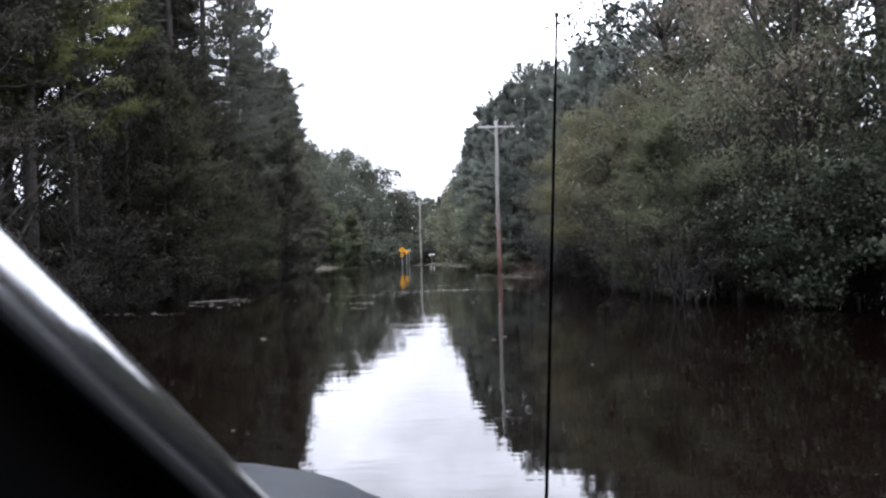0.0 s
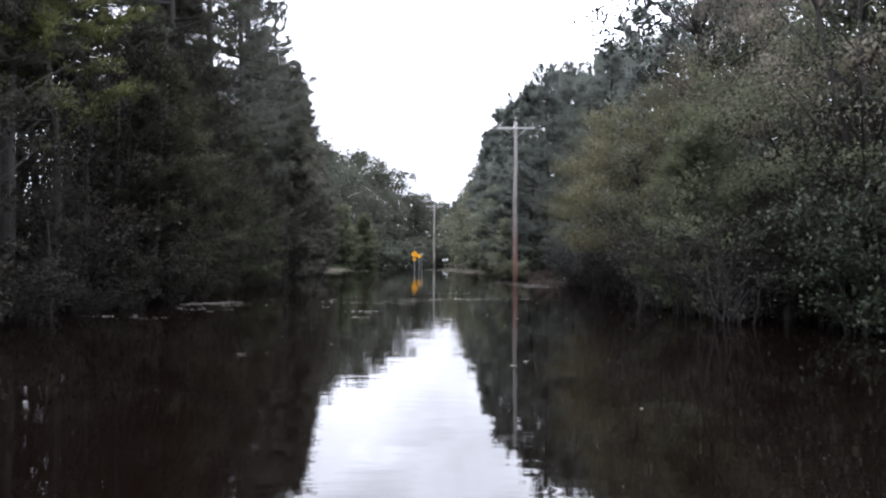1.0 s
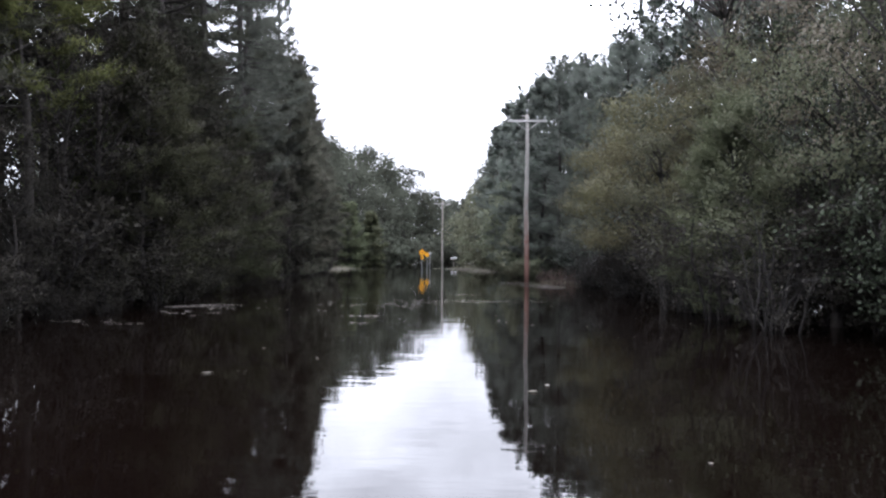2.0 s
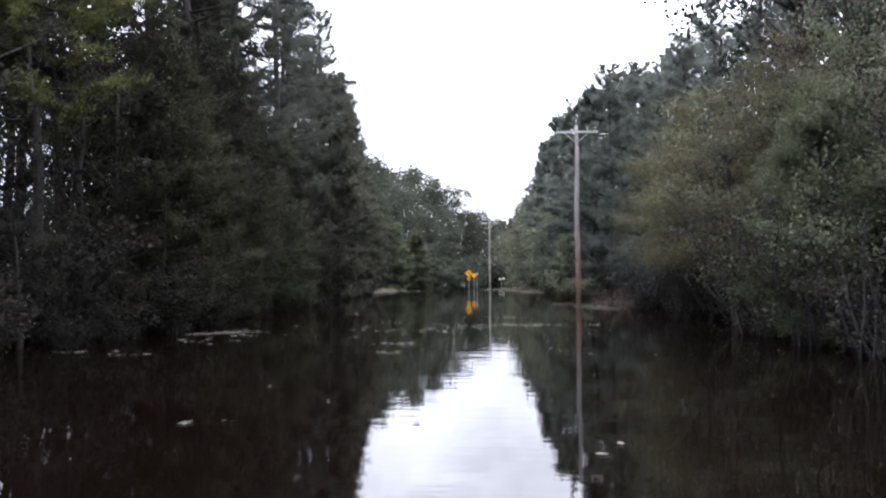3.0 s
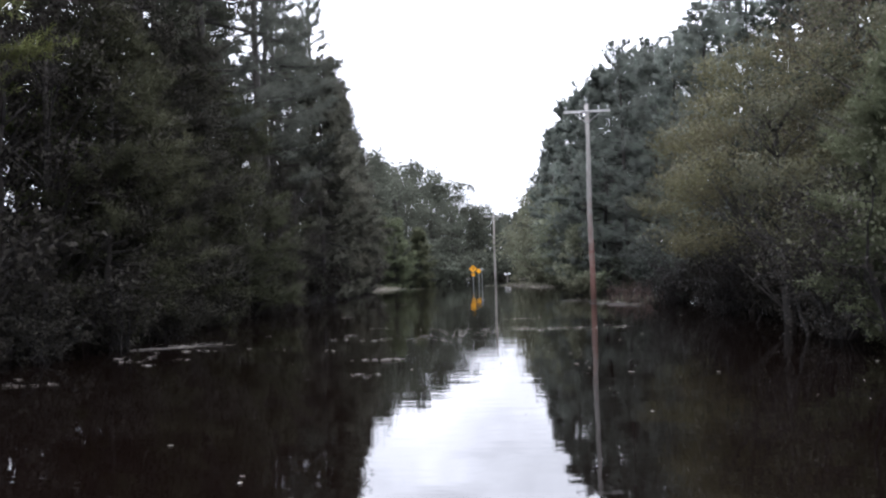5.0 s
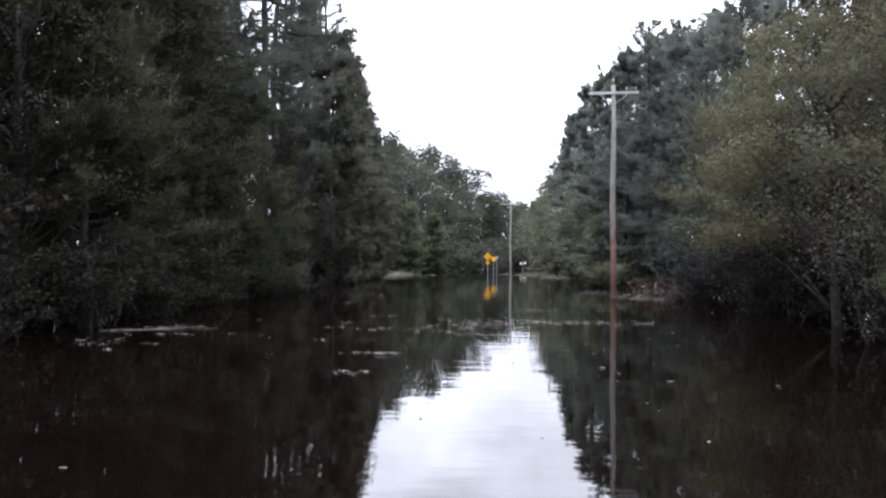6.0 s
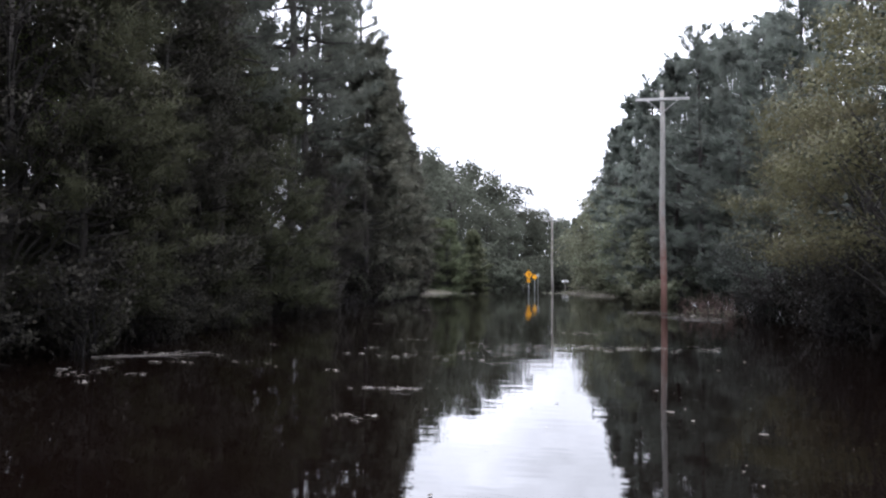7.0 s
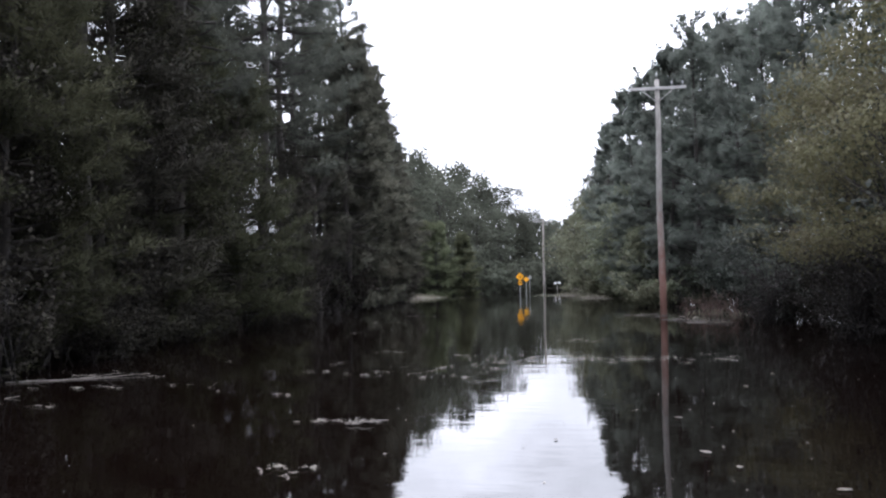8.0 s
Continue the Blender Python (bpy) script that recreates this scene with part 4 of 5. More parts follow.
# ---- utility poles ----
def utility_pole(x, y, height, turn, wood):
    ob = thing("utility_pole", "weathered grey wooden utility pole with crossarm, standing in flood water", "utility pole", pose(x, y, 0, 0, 0, turn), "utility poles")
    part("pole", tubes("pole", [([(0.02, 0, -0.9), (0.025, 0, height * 0.12), (0.0, 0.01, height * 0.3), (-0.03, 0, height * 0.45), (-0.005, -0.01, height * 0.62), (0.03, 0, height * 0.8), (0, 0, height)], [0.152, 0.146, 0.137, 0.128, 0.12, 0.109, 0.098], 14)], wood), None, ob)
    arm = part("crossarm", box(2.44, 0.09, 0.12, (0, -0.14, height - 0.42), 0.008), M_ARM, ob)
    for s in (-1, 1):
        part("brace", tubes("brace", [([(s * 0.72, -0.19, height - 0.46), (0, -0.14, height - 1.05)], [0.02, 0.02], 6)], M_ARM), None, ob)
        part("insulator", tubes("insulator", [([(s * 1.08, -0.14, height - 0.37), (s * 1.08, -0.14, height - 0.26), (s * 1.08, -0.14, height - 0.25), (s * 1.08, -0.14, height - 0.17), (s * 1.08, -0.14, height - 0.13)], [0.012, 0.012, 0.04, 0.036, 0.02], 10)], M_PORCELAIN), None, arm)
    part("insulator", tubes("insulator", [([(0.62, -0.14, height - 0.37), (0.62, -0.14, height - 0.26), (0.62, -0.14, height - 0.25), (0.62, -0.14, height - 0.17), (0.62, -0.14, height - 0.13)], [0.012, 0.012, 0.04, 0.036, 0.02], 10)], M_PORCELAIN), None, arm)
    part("top_pin", tubes("top_pin", [([(0, 0, height - 0.02), (0, 0, height + 0.16), (0, 0, height + 0.17), (0, 0, height + 0.26), (0, 0, height + 0.3)], [0.016, 0.016, 0.045, 0.04, 0.022], 10)], M_PORCELAIN), None, ob)
    return ob


utility_pole(2.985, 50.15, 10.35, 1.5, M_POLE)
utility_pole(-5.3, 108.0, 9.2, 12, M_DRIFT)


# ---- road signs ----
def diamond(size, thick, bm=None, at=(0, 0, 0)):
    bm = bm or bmesh.new()
    box(size, thick, size, bm=bm)
    bmesh.ops.rotate(bm, verts=bm.verts, cent=(0, 0, 0), matrix=Matrix.Rotation(radians(45), 3, "Y"))
    bmesh.ops.translate(bm, verts=bm.verts, vec=at)
    return bm


def warning_sign(name, label, x, y, centre, size, turn, plaque, face, arrow):
    ob = thing(name, label, "road sign", pose(x, y, 0, 0, 0, turn), "road signs")
    part("post", box(0.06, 0.045, centre + size * 0.6 + 0.5, (0, 0.03, (centre + size * 0.6 - 0.5) / 2), 0.006), M_STEEL, ob)
    plate = part("sign_panel", diamond(size, 0.006, None, (0, -0.004, centre)), face, ob)
    if arrow:
        bar = box(0.07, 0.004, size * 0.42, (size * 0.08, -0.013, centre - size * 0.12))
        box(size * 0.26, 0.004, 0.07, (-size * 0.02, -0.013, centre + size * 0.12), bm=bar)
        part("arrow", bar, M_SIGN_BLACK, plate)
    if plaque:
        plq = part("plaque", box(0.34, 0.006, 0.34, (0, -0.004, centre - size * 0.71 - 0.19), 0), face, ob)
        part("marking", box(0.07, 0.004, 0.16, (-0.06, -0.012, centre - size * 0.71 - 0.17), bm=box(0.07, 0.004, 0.16, (0.06, -0.012, centre - size * 0.71 - 0.17))), M_SIGN_BLACK, plq)
    return ob


warning_sign("curve_sign", "yellow diamond curve warning sign with speed plaque, post in water", -6.5, 88.0, 1.95, 0.57, 3, True, M_SIGN, True)
warning_sign("warning_sign", "smaller yellow diamond warning sign, post in water", -6.5, 95.5, 1.72, 0.45, 3, False, M_SIGN, False)
warning_sign("sign_back", "grey metal back of a diamond road sign on a post", -6.5, 100.5, 1.9, 0.36, 3, False, M_STEEL, False)

# ---- mailboxes ----
mail = thing("mailbox_pair", "two white metal mailboxes on a wooden post", "mailbox", pose(-4.5, 128, -0.75))
part("post", box(0.1, 0.1, 2.0, (0, 0, 0.7), 0.01), M_DRIFT, mail)
part("crossbar", box(1.2, 0.09, 0.06, (0, 0, 1.7), 0.01), M_POLE, mail)
for dx, dz in ((-0.26, 0.0), (0.3, 0.06)):
    part("mailbox", box(0.42, 0.5, 0.3, (dx, -0.02, 1.88 + dz), 0.08), M_WHITE, mail)



# ---- floating litter ----
def litter(name, label, seed, x, y, wide, deep, count, size=0.07, tilt=0.15, mat=None):
    """A raft of small leaves and straws lying on the water."""
    rng = np.random.default_rng(seed)
    at = np.stack([rng.normal(size=count) * wide / 2.4, rng.normal(size=count) * deep / 2.4, rng.uniform(0.004, 0.03, count)], 1)
    heart = at[rng.integers(0, count, max(3, count // 9))]
    pick = heart[rng.integers(0, len(heart), count)]
    at[:, :2] = pick[:, :2] + (at[:, :2] - pick[:, :2]) * rng.uniform(0.02, 0.16, size=(count, 1))
    way = rng.normal(size=(count, 3)) * np.array([1, 0.5, tilt * 0.5])
    q = leaves(rng, at, size * 1.5, size * 0.2, 1.5, unit(way) * 2, None)
    q[:, :, 2] = np.clip(q[:, :, 2], 0.004, 0.022)
    ob = new(name, quads_mesh(name, q, mat or M_STRAW))
    ob.location = (x, y, 0)
    return tagged(ob, label, "floating debris", "", "stuff")


RAFT = "thin raft of pale floating leaves and pine straw"
for i, (x, y, w, d, n) in enumerate(((0.3, 31.2, 2.6, 1.2, 340), (-1.7, 30.6, 1.6, 1.8, 130), (-2.2, 28.8, 1.3, 1.2, 130), (-0.7, 35.9, 1.4, 0.8, 90), (-2.2, 31.6, 1.0, 0.5, 60),
                                     (-2.85, 24.3, 0.7, 0.16, 90), (-4.8, 28.8, 0.45, 0.2, 34), (-4.05, 28.4, 0.5, 0.2, 34), (-4.65, 32.5, 0.5, 0.3, 34), (-7.45, 49.5, 1.5, 0.7, 90),
                                     (-7.1, 38.6, 0.6, 0.4, 26), (-8.05, 44.0, 1.0, 0.8, 40), (-3.5, 14.4, 0.5, 0.15, 16), (-6.3, 26.9, 0.4, 0.2, 14), (-5.1, 30.0, 0.5, 0.3, 24), (-3.7, 28.8, 0.6, 0.2, 26), (-4.4, 26.15, 0.3, 0.15, 12), (-7.4, 30.5, 0.35, 0.2, 12), (-2.85, 22.2, 0.5, 0.12, 30), (-9.6, 22.0, 1.3, 0.5, 60),
                                     (-8.6, 28.2, 1.2, 0.7, 80), (-8.3, 24.6, 1.5, 1.0, 80), (-8.5, 21.4, 1.4, 0.5, 60), (-7.8, 26.6, 1.0, 0.5, 60), (-2.8, 22.0, 0.3, 0.2, 14), (2.3, 61.0, 0.9, 3.0, 120))):
    litter("leaf_raft", RAFT, 100 + i, x, y, w, d, int(n * 1.1), 0.06)
litter("bank_litter", "grey mat of dead grass and straw on the drowned bank", 131, -17.4, 89.0, 5.6, 5.0, 1500, 0.22, mat=M_GRASS)
litter("bank_litter", "grey mat of dead grass and straw on the drowned bank", 132, -1.6, 96.0, 4.6, 9.0, 2200, 0.22, mat=M_GRASS)
litter("bank_litter", "grey mat of straw washed against the utility pole", 133, 3.3, 47.4, 1.2, 2.0, 90, 0.1)


speck_rng = np.random.default_rng(140)
speck_at = np.stack([speck_rng.uniform(-6.5, 4.5, 110), speck_rng.uniform(17, 40, 110), np.full(110, 0.006)], 1)
speck_at[:60, :2] = np.stack([0.9 + speck_rng.normal(size=60) * 1.1, 24.5 + speck_rng.normal(size=60) * 3.0], 1)
specks = leaves(speck_rng, speck_at, 0.038, 0.02, 2.0)
specks[:, :, 2] = np.clip(specks[:, :, 2], 0.004, 0.014)
tagged(new("leaf_specks", quads_mesh("leaf_specks", specks, M_STRAW)), "scattered specks of pale leaves on dark water", "floating debris", "", "stuff")


def floating_leaf(x, y, size, turn):
    """One curled dead leaf on the water."""
    bm = bmesh.new()
    rows = []
    for i in range(7):
        f = i / 6
        w = math.sin(math.pi * min(0.98, f * 0.96 + 0.02)) * 0.3
        z = 0.01 + 0.35 * (f - 0.5) ** 2
        rows.append([bm.verts.new(((f - 0.5) * size, s * w * size, (z + abs(s) * w * 0.35) * size)) for s in (-1, -0.5, 0, 0.5, 1)])
    for i in range(6):
        for j in range(4):
            bm.faces.new((rows[i][j], rows[i + 1][j], rows[i + 1][j + 1], rows[i][j + 1]))
    bmesh.ops.solidify(bm, geom=bm.faces[:], thickness=0.002)
    me = bpy.data.meshes.new("floating_leaf")
    bm.to_mesh(me)
    bm.free()
    me.materials.append(M_STRAW)
    ob = new("floating_leaf", me)
    ob.matrix_basis = pose(x, y, 0.004, 0, 0, turn)
    return tagged(ob, "curled pale dead leaf floating on dark water", "leaf", "floating leaves")


for i, (x, y, size) in enumerate(((0.92, 13.3, 0.2), (2.15, 10.2, 0.12), (-1.83, 6.7, 0.09), (-0.98, 14.6, 0.17), (1.14, 13.75, 0.2), (-2.4, 16.1, 0.1), (2.79, 22.0, 0.16), (-2.34, 15.9, 0.12),
                                  (-3.6, 17.2, 0.12), (-0.61, 23.6, 0.1), (0.71, 23.2, 0.22), (1.5, 22.1, 0.2), (0.9, 22.7, 0.14), (0.68, 24.9, 0.16), (4.8, 35.8, 0.2), (-2.1, 22.8, 0.12), (-3.5, 24.2, 0.16),
                                  (5.5, 23.0, 0.2), (7.1, 21.6, 0.2), (7.6, 15.6, 0.2), (-1.3, 19.4, 0.1), (1.9, 27.5, 0.15), (2.6, 29.0, 0.15), (-5.6, 26.4, 0.14))):
    floating_leaf(x, y, size * 0.62, i * 67)


def driftwood(label, x, y, turn, length, seed):
    rng = np.random.default_rng(seed)
    line = bent(rng, (-length / 2, 0, 0.015), (length / 2, 0, 0.03), 6, 0.02)
    runs = [(line, [0.012, 0.014, 0.013, 0.011, 0.009, 0.007, 0.004], 6)]
    for k in (1, 3, 4):
        runs.append((bent(rng, line[k], np.array(line[k]) + rng.normal(size=3) * np.array([0.3, 0.3, 0.04]) * length * 0.4 + np.array([0.12, 0, 0.05]) * length, 3, 0.02), [0.006, 0.005, 0.004, 0.002], 5))
    ob = new("driftwood_branch", tubes("driftwood_branch", runs, M_WET_WOOD))
    ob.matrix_basis = pose(x, y, 0, 0, 0, turn)
    return tagged(ob, label, "branch", "driftwood branches")


DRIFT = "pale bare branch floating on dark water"
for i, (x, y, turn, ln) in enumerate(((-8.75, 27.6, 35, 2.2), (-8.6, 25.4, 22, 0.9), (2.4, 49.2, -12, 2.2), (3.6, 45.0, -30, 2.6), (3.9, 43.4, -20, 1.6), (-2.75, 24.15, 12, 0.32))):
    driftwood(DRIFT, x, y, turn, ln, 300 + i)


# ---- brush and grass ----
def brush(x, y, high, wide, seed, mat, label, category="brush", count=60):
    """A tangle of bare thin twigs."""
    rng = np.random.default_rng(seed)
    runs = []
    for i in range(count):
        a = rng.uniform(0, 2 * math.pi)
        p = np.array([rng.normal() * wide * 0.35, rng.normal() * wide * 0.35, -0.1])
        q = p + np.array([math.cos(a) * wide * 0.4, math.sin(a) * wide * 0.4, high * rng.uniform(0.35, 1.0)])
        line = bent(rng, p, q, 4, 0.05)
        runs.append((line, [0.012, 0.01, 0.008, 0.006, 0.003], 3))
        for k in (2, 3):
            runs.append((bent(rng, line[k], line[k] + rng.normal(size=3) * 0.25 + np.array([0, 0, 0.1]), 2, 0.03), [0.006, 0.005, 0.002], 3))
    ob = new("brush", tubes("brush", runs, mat))
    ob.location = (x, y, 0)
    return tagged(ob, label, category, "waterside brush", "stuff")


M_RED_TWIG = vary(material("reddish_twigs", (0.12, 0.075, 0.06), 0.9), (0.05, 0.031, 0.026), (0.13, 0.082, 0.066), 2.0, 30.0)
for i, (x, y, h, w) in enumerate(((4.6, 47.6, 1.5, 1.2), (5.5, 46.2, 1.1, 1.2), (4.2, 49.8, 0.9, 0.9), (5.3, 49.0, 1.2, 1.2))):
    brush(x, y, h, w, 400 + i, M_RED_TWIG, "reddish bare brush beside the utility pole", count=24)
for i, y in enumerate(np.arange(31, 45, 2.6)):
    brush(right_edge(y) + 1.4 + 0.5 * math.sin(i * 2.3), y, 1.1, 2.0, 420 + i, M_TWIG, "grey-brown bare twigs in shallow water", count=34)
for i, y in enumerate(np.arange(24, 80, 5.5)):
    brush(left_edge(y) - 1.8 + 0.4 * math.sin(i * 2.9), y, 1.0, 2.0, 450 + i, M_TWIG, "grey-brown bare twigs in shallow water", count=26)


def grass(name, label, seed, x, y, wide, deep, count, high):
    rng = np.random.default_rng(seed)
    at = np.stack([x + rng.uniform(-1, 1, count) * wide / 2, y + rng.uniform(-1, 1, count) * deep / 2, np.zeros(count)], 1)
    at[:, 2] = [ground_height(a, b) for a, b in at[:, :2]]
    at = at[at[:, 2] > -0.08]
    q = leaves(rng, at, high, 0.03, 0.0, np.array([[0, 0, 1.6]]))
    return tagged(new(name, quads_mesh(name, q, M_GRASS)), label, "grass", "", "stuff")


grass("bank_grass", "pale dry grass on the low bank", 500, -0.2, 92, 12, 36, 9000, 0.24)
grass("bank_grass", "pale dry grass on the low bank", 501, -19.5, 94, 9, 13, 5000, 0.3)
grass("bank_grass", "pale dry grass at the foot of the utility pole", 502, 4.8, 49, 3.2, 4, 220, 0.3)


# ---- the pickup truck that carries the camera, standing where the drive begins ----
def loft(name, sections, mat, cap=True):
    """Skin over cross-sections: (y, half profile of (x, z) from the middle outwards and down), mirrored."""
    vs, fs = [], []
    n = None
    for y, prof in sections:
        row = [(-x, y, z) for x, z in reversed(prof)] + [(x, y, z) for x, z in prof if x > 1e-6]
        n = len(row)
        vs += row
    for i in range(len(sections) - 1):
        for j in range(n - 1):
            a = i * n + j
            fs.append((a, a + 1, a + 1 + n, a + n))
        fs.append((i * n + n - 1, i * n, i * n + n, i * n + 2 * n - 1))
    if cap:
        fs.append(tuple(range(n)))
        fs.append(tuple(reversed(range((len(sections) - 1) * n, len(sections) * n))))
    me = mesh_of(name, vs, fs, mat, True)
    return me


def pickup_truck(m):
    ob = thing("pickup_truck", "glossy black pickup truck standing axle-deep in flood water", "pickup truck", m)
    nose = [(0.0, 1.15), (0.2, 1.147), (0.374, 1.133), (0.5, 1.112), (0.59, 1.083), (0.655, 1.046), (0.76, 1.0), (0.86, 0.9), (0.93, 0.78), (0.975, 0.55), (0.98, 0.25), (0.96, 0.02), (0.9, -0.04), (0.0, -0.04)]

    def shaped(fx, dz):
        return [(x * fx, z - dz * max(0.0, (z - 0.2)) / 0.97) for x, z in nose]

    part("hood", loft("hood", [(0.84, shaped(1.0, -0.03)), (1.4, shaped(1.0, -0.01)), (1.7, shaped(1.0, 0.0)), (1.95, shaped(0.99, 0.04)), (2.12, shaped(0.975, 0.1)), (2.24, shaped(0.95, 0.2)), (2.3, shaped(0.92, 0.36))], M_HOOD), None, ob)
    belt = [(0.0, 1.17), (0.68, 1.18), (0.76, 1.15), (0.84, 1.09), (0.92, 0.98), (0.96, 0.8), (0.98, 0.5), (0.98, 0.2), (0.96, 0.0), (0.9, -0.04), (0.0, -0.04)]
    part("cab_body", loft("cab_body", [(-1.0, belt), (0.0, belt), (0.83, belt)], M_PAINT), None, ob)
    roof_p = [(0.0, 1.93), (0.28, 1.925), (0.44, 1.9), (0.52, 1.86), (0.53, 1.82), (0.49, 1.815), (0.0, 1.85)]
    part("roof", loft("roof", [(-0.98, [(x * 0.96, z - 0.03) for x, z in roof_p]), (-0.7, roof_p), (0.0, roof_p), (0.34, [(x, z - 0.02) for x, z in roof_p])], M_PAINT), None, ob)
    for s in (-1, 1):
        low, top = Vector((s * 0.766, 0.82, 1.278)), Vector((s * 0.513, 0.32, 1.843))
        axis = (top - low).normalized()
        face = Vector((s * 0.85, 0.17, 0.5))
        face = (face - axis * face.dot(axis)).normalized()
        side = axis.cross(face)
        vs, fs, ring = [], [], 20
        for i in range(9):
            c = low + (top - low) * (i / 8) - side * (1 if side.y > 0 else -1) * (0.014 + 0.002 * i / 8)
            hw = 0.0405 + 0.007 * i / 8
            for k in range(ring):
                t = 2 * math.pi * k / ring
                ct, st = math.cos(t), math.sin(t)
                vs.append(c + side * hw * abs(ct) ** 0.7 * (1 if ct > 0 else -1) + face * 0.015 * abs(st) ** 0.9 * (1 if st > 0 else -1))
        for i in range(8):
            for k in range(ring):
                fs.append((i * ring + k, i * ring + (k + 1) % ring, (i + 1) * ring + (k + 1) % ring, (i + 1) * ring + k))
        fs += [tuple(reversed(range(ring))), tuple(range(8 * ring, 9 * ring))]
        part("front_pillar", mesh_of("front_pillar", vs, fs, M_PAINT, True), None, ob)
        ahead = side * (1 if side.y > 0 else -1)
        trim = [low + (top - low) * f + ahead * (0.0235 + 0.005 * f) + face * 0.0045 for f in (0, 0.33, 0.67, 1)]
        part("windshield_trim", tubes("windshield_trim", [(trim, [0.0056] * 4, 10)], M_RUBBER), None, ob)
        seal = [low + (top - low) * f - Vector((s * 0.016, 0.03, 0.016)) for f in (0, 0.5, 1)]
        part("window_seal", tubes("window_seal", [(seal, [0.008] * 3, 10)], M_MATTE_BLACK), None, ob)
        part("middle_pillar", tubes("middle_pillar", [([(s * 0.7, -0.2, 1.15), (s * 0.51, -0.25, 1.84)], [0.045, 0.04], 12)], M_PAINT), None, ob)
        part("rear_pillar", tubes("rear_pillar", [([(s * 0.69, -0.95, 1.15), (s * 0.5, -0.95, 1.84)], [0.055, 0.05], 12)], M_PAINT), None, ob)
        # opaque black panel, drawn out to the pillar, stands in for the unlit cabin
        pane = [(0.758, 0.96, 1.09), (0.768, 0.815, 1.275), (0.515, 0.315, 1.845), (0.49, -0.95, 1.83), (0.72, -0.95, 1.16)]
        part("side_window", mesh_of("side_window", [(s * (x - o), y, z) for o in (0.0, 0.006) for x, y, z in pane],
             [(0, 1, 2), (0, 2, 4), (2, 3, 4), (7, 6, 5), (9, 7, 5), (9, 8, 7), (0, 5, 6, 1), (1, 6, 7, 2), (2, 7, 8, 3), (3, 8, 9, 4), (4, 9, 5, 0)], M_MATTE_BLACK), None, ob)
        door = part("door", box(0.02, 1.15, 0.78, (s * 0.982, 0.42, 0.42), 0.009), M_PAINT, ob)
        part("handle", box(0.03, 0.16, 0.035, (s * 1.003, 0.02, 0.66), 0.01), M_RUBBER, door)
        for y in (1.62, -1.95):
            arch = [(s * 0.985, y + 0.5 * math.cos(k * math.pi / 12), 0.06 + 0.46 * math.sin(k * math.pi / 12)) for k in range(13)]
            part("fender_flare", tubes("fender_flare", [(arch, [0.035] * 13, 8)], M_RUBBER), None, ob)
            wheel = part("wheel", tubes("wheel", [([(s * 0.76, y, 0.04), (s * 0.78, y, 0.04), (s * 0.97, y, 0.04), (s * 1.0, y, 0.04)], [0.36, 0.4, 0.4, 0.35], 28)], M_RUBBER), None, ob)
            part("rim", tubes("rim", [([(s * 0.99, y, 0.04), (s * 1.004, y, 0.04), (s * 1.012, y, 0.04)], [0.24, 0.24, 0.2], 20)], M_CHROME), None, wheel)
        part("headlight", box(0.26, 0.05, 0.17, (s * 0.68, 2.28, 0.6), 0.03), M_LENS, ob)
        part("tail_light", box(0.12, 0.04, 0.3, (s * 0.88, -2.98, 0.72), 0.02), M_RED, ob)
        part("bed_side", box(0.09, 1.95, 1.02, (s * 0.93, -1.98, 0.46), 0.03), M_PAINT, ob)
    part("windshield", mesh_of("windshield", [(-0.72, 0.82, 1.2), (0.72, 0.82, 1.2), (0.5, 0.33, 1.82), (-0.5, 0.33, 1.82)], [(0, 1, 2, 3)], M_GLASS), None, ob)
    part("rear_window", box(1.1, 0.012, 0.6, (0, -0.97, 1.49), 0.004), M_GLASS, ob)
    part("tailgate", box(1.78, 0.07, 0.95, (0, -2.94, 0.48), 0.02), M_PAINT, ob)
    part("bed_floor", box(1.78, 1.95, 0.06, (0, -1.98, 0.25), 0.01), M_RUBBER, ob)
    part("front_bumper", box(1.9, 0.2, 0.26, (0, 2.36, 0.18), 0.05), M_CHROME, ob)
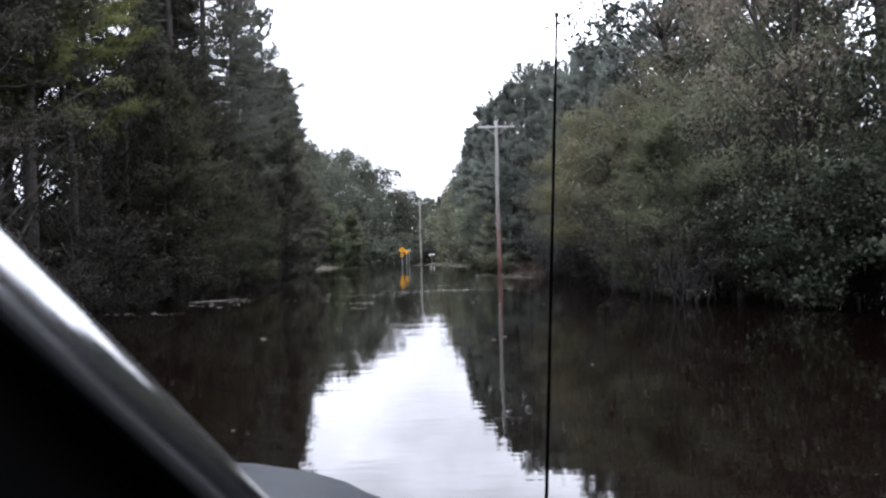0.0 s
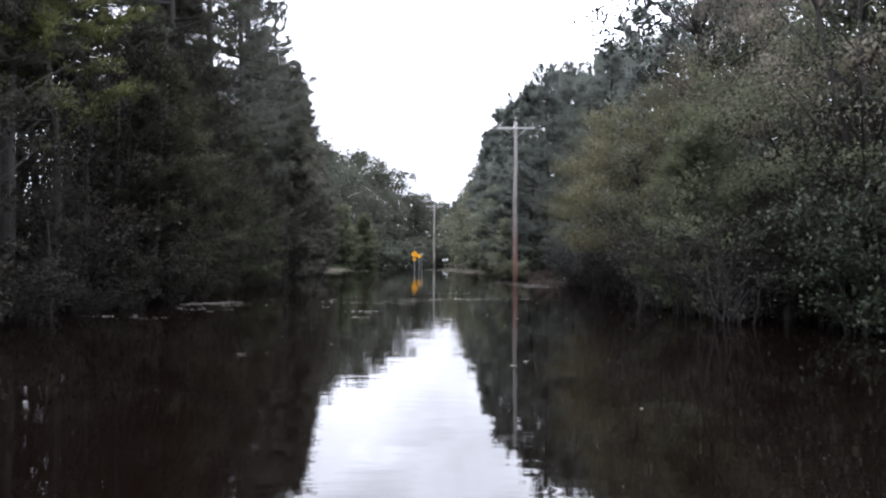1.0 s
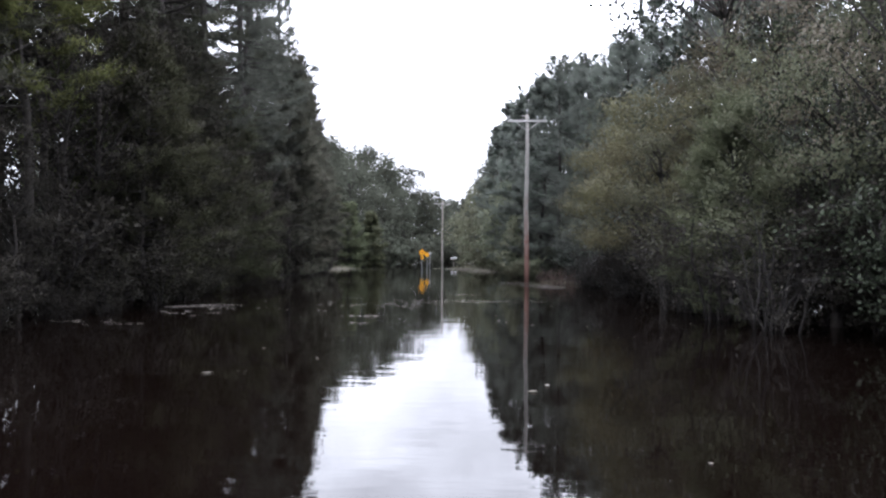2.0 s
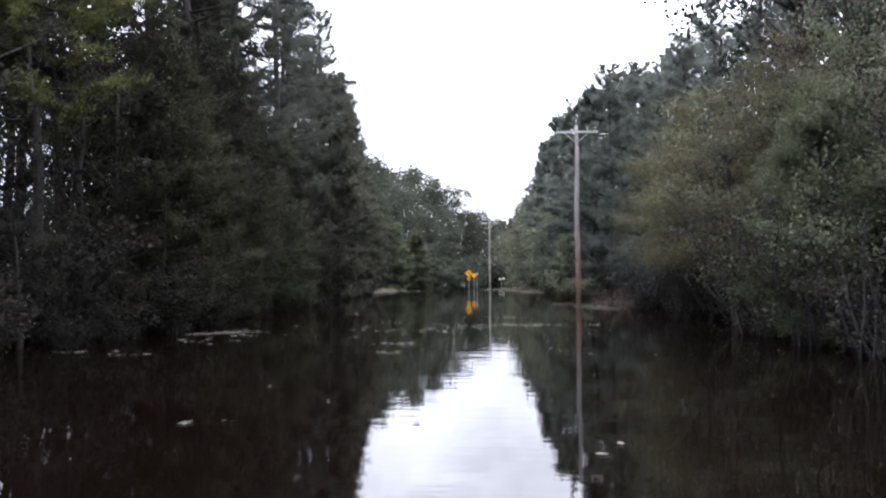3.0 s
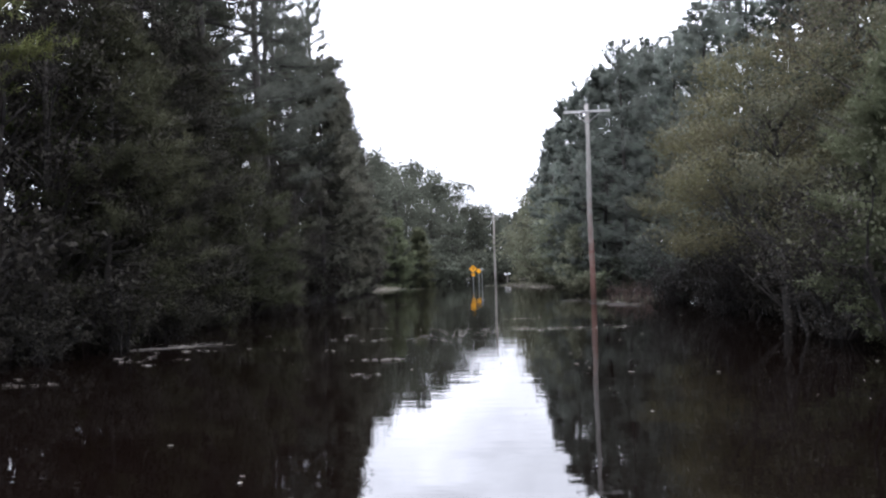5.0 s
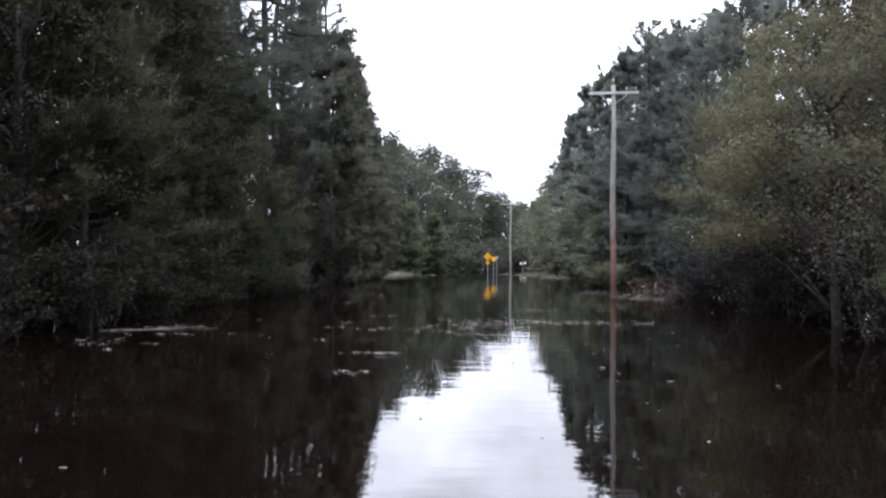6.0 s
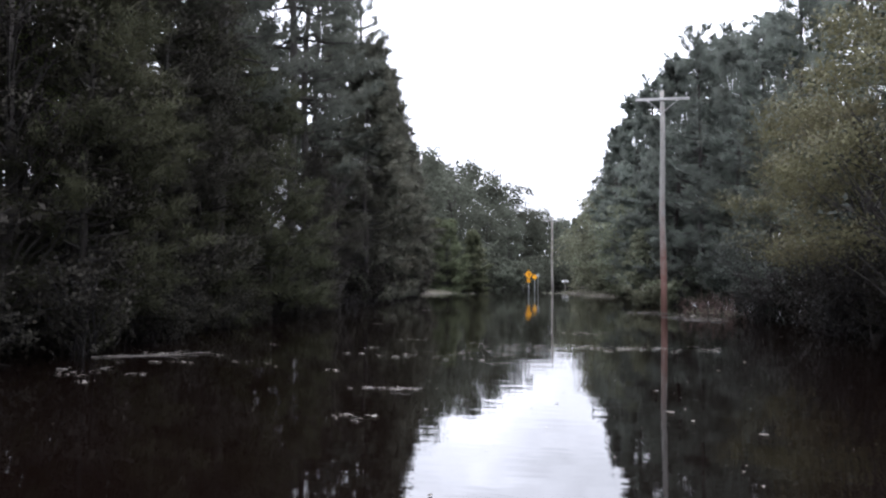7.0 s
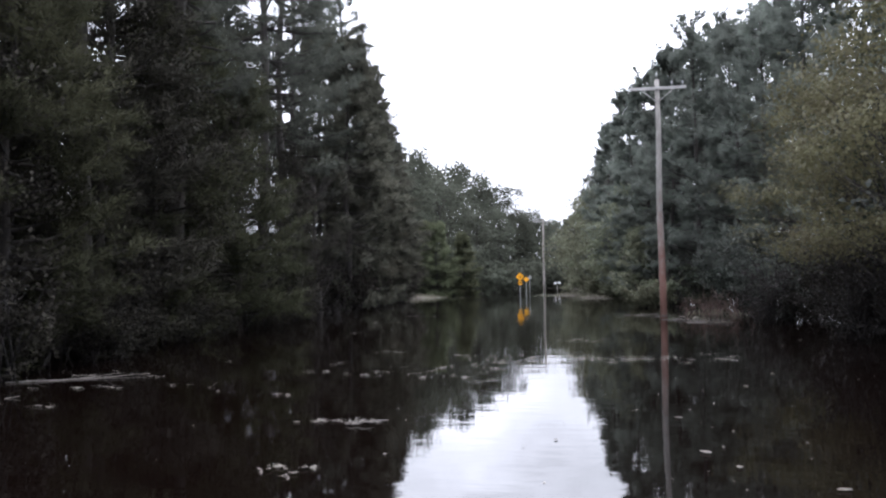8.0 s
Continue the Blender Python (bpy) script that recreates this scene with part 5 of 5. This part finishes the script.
    part("rear_bumper", box(1.86, 0.16, 0.2, (0, -3.06, 0.12), 0.04), M_CHROME, ob)
    part("grille", box(1.0, 0.04, 0.3, (0, 2.3, 0.58), 0.02), M_RUBBER, ob)
    part("antenna_bracket", tubes("antenna_bracket", [([(0.93, 1.2, 0.78), (1.02, 1.2, 0.86), (1.041, 1.2, 0.95), (1.041, 1.2, 1.09)], [0.016, 0.016, 0.015, 0.013], 10)], M_RUBBER), None, ob)
    whip = part("antenna", tubes("antenna", [([(1.041, 1.2, 1.08), (1.0477, 1.2, 1.231), (1.0673, 1.2, 1.636), (1.0847, 1.2, 2.01)], [0.0034, 0.003, 0.0025, 0.0021], 8)], M_MATTE_BLACK), None, ob, "black whip antenna")
    bm = bmesh.new()
    bmesh.ops.create_uvsphere(bm, u_segments=12, v_segments=8, radius=0.0048, matrix=Matrix.Translation((1.0848, 1.2, 2.012)))
    part("tip_ball", bm, M_RUBBER, whip)
    return ob


pickup_truck(Matrix.Translation((0.342 - 0.92, -0.278, 0.0)))


# ---- a leaning bare tree over the water ----
lean_rng = np.random.default_rng(91)
leaning = thing("leaning_tree", "dark bare leaning tree over the water's edge", "tree", pose(10.6, 20.4, 0))
stem_ = [np.array(p) for p in ((0, 0, -0.5), (-0.6, 0, 1.8), (-1.2, -0.1, 4.0), (-1.6, -0.2, 5.4), (-2.05, -0.2, 7.6), (-2.3, -0.3, 9.2), (-2.45, -0.35, 10.6))]
part("trunk", tubes("trunk", [(stem_, [0.1, 0.085, 0.072, 0.064, 0.052, 0.04, 0.018], 9)], M_BARK), None, leaning)
for k, dx, dy, dz in ((3, 1.1, 0.5, 0.9), (4, -0.9, -0.6, 0.8), (4, 0.9, -0.4, 1.1), (5, -0.6, 0.7, 0.7), (5, 0.8, 0.3, 0.8)):
    limb = bent(lean_rng, stem_[k], stem_[k] + np.array([dx, dy, dz]), 4, 0.05)
    part("limb", tubes("limb", [(limb, [0.035, 0.028, 0.02, 0.013, 0.005], 6)], M_BARK), None, leaning)
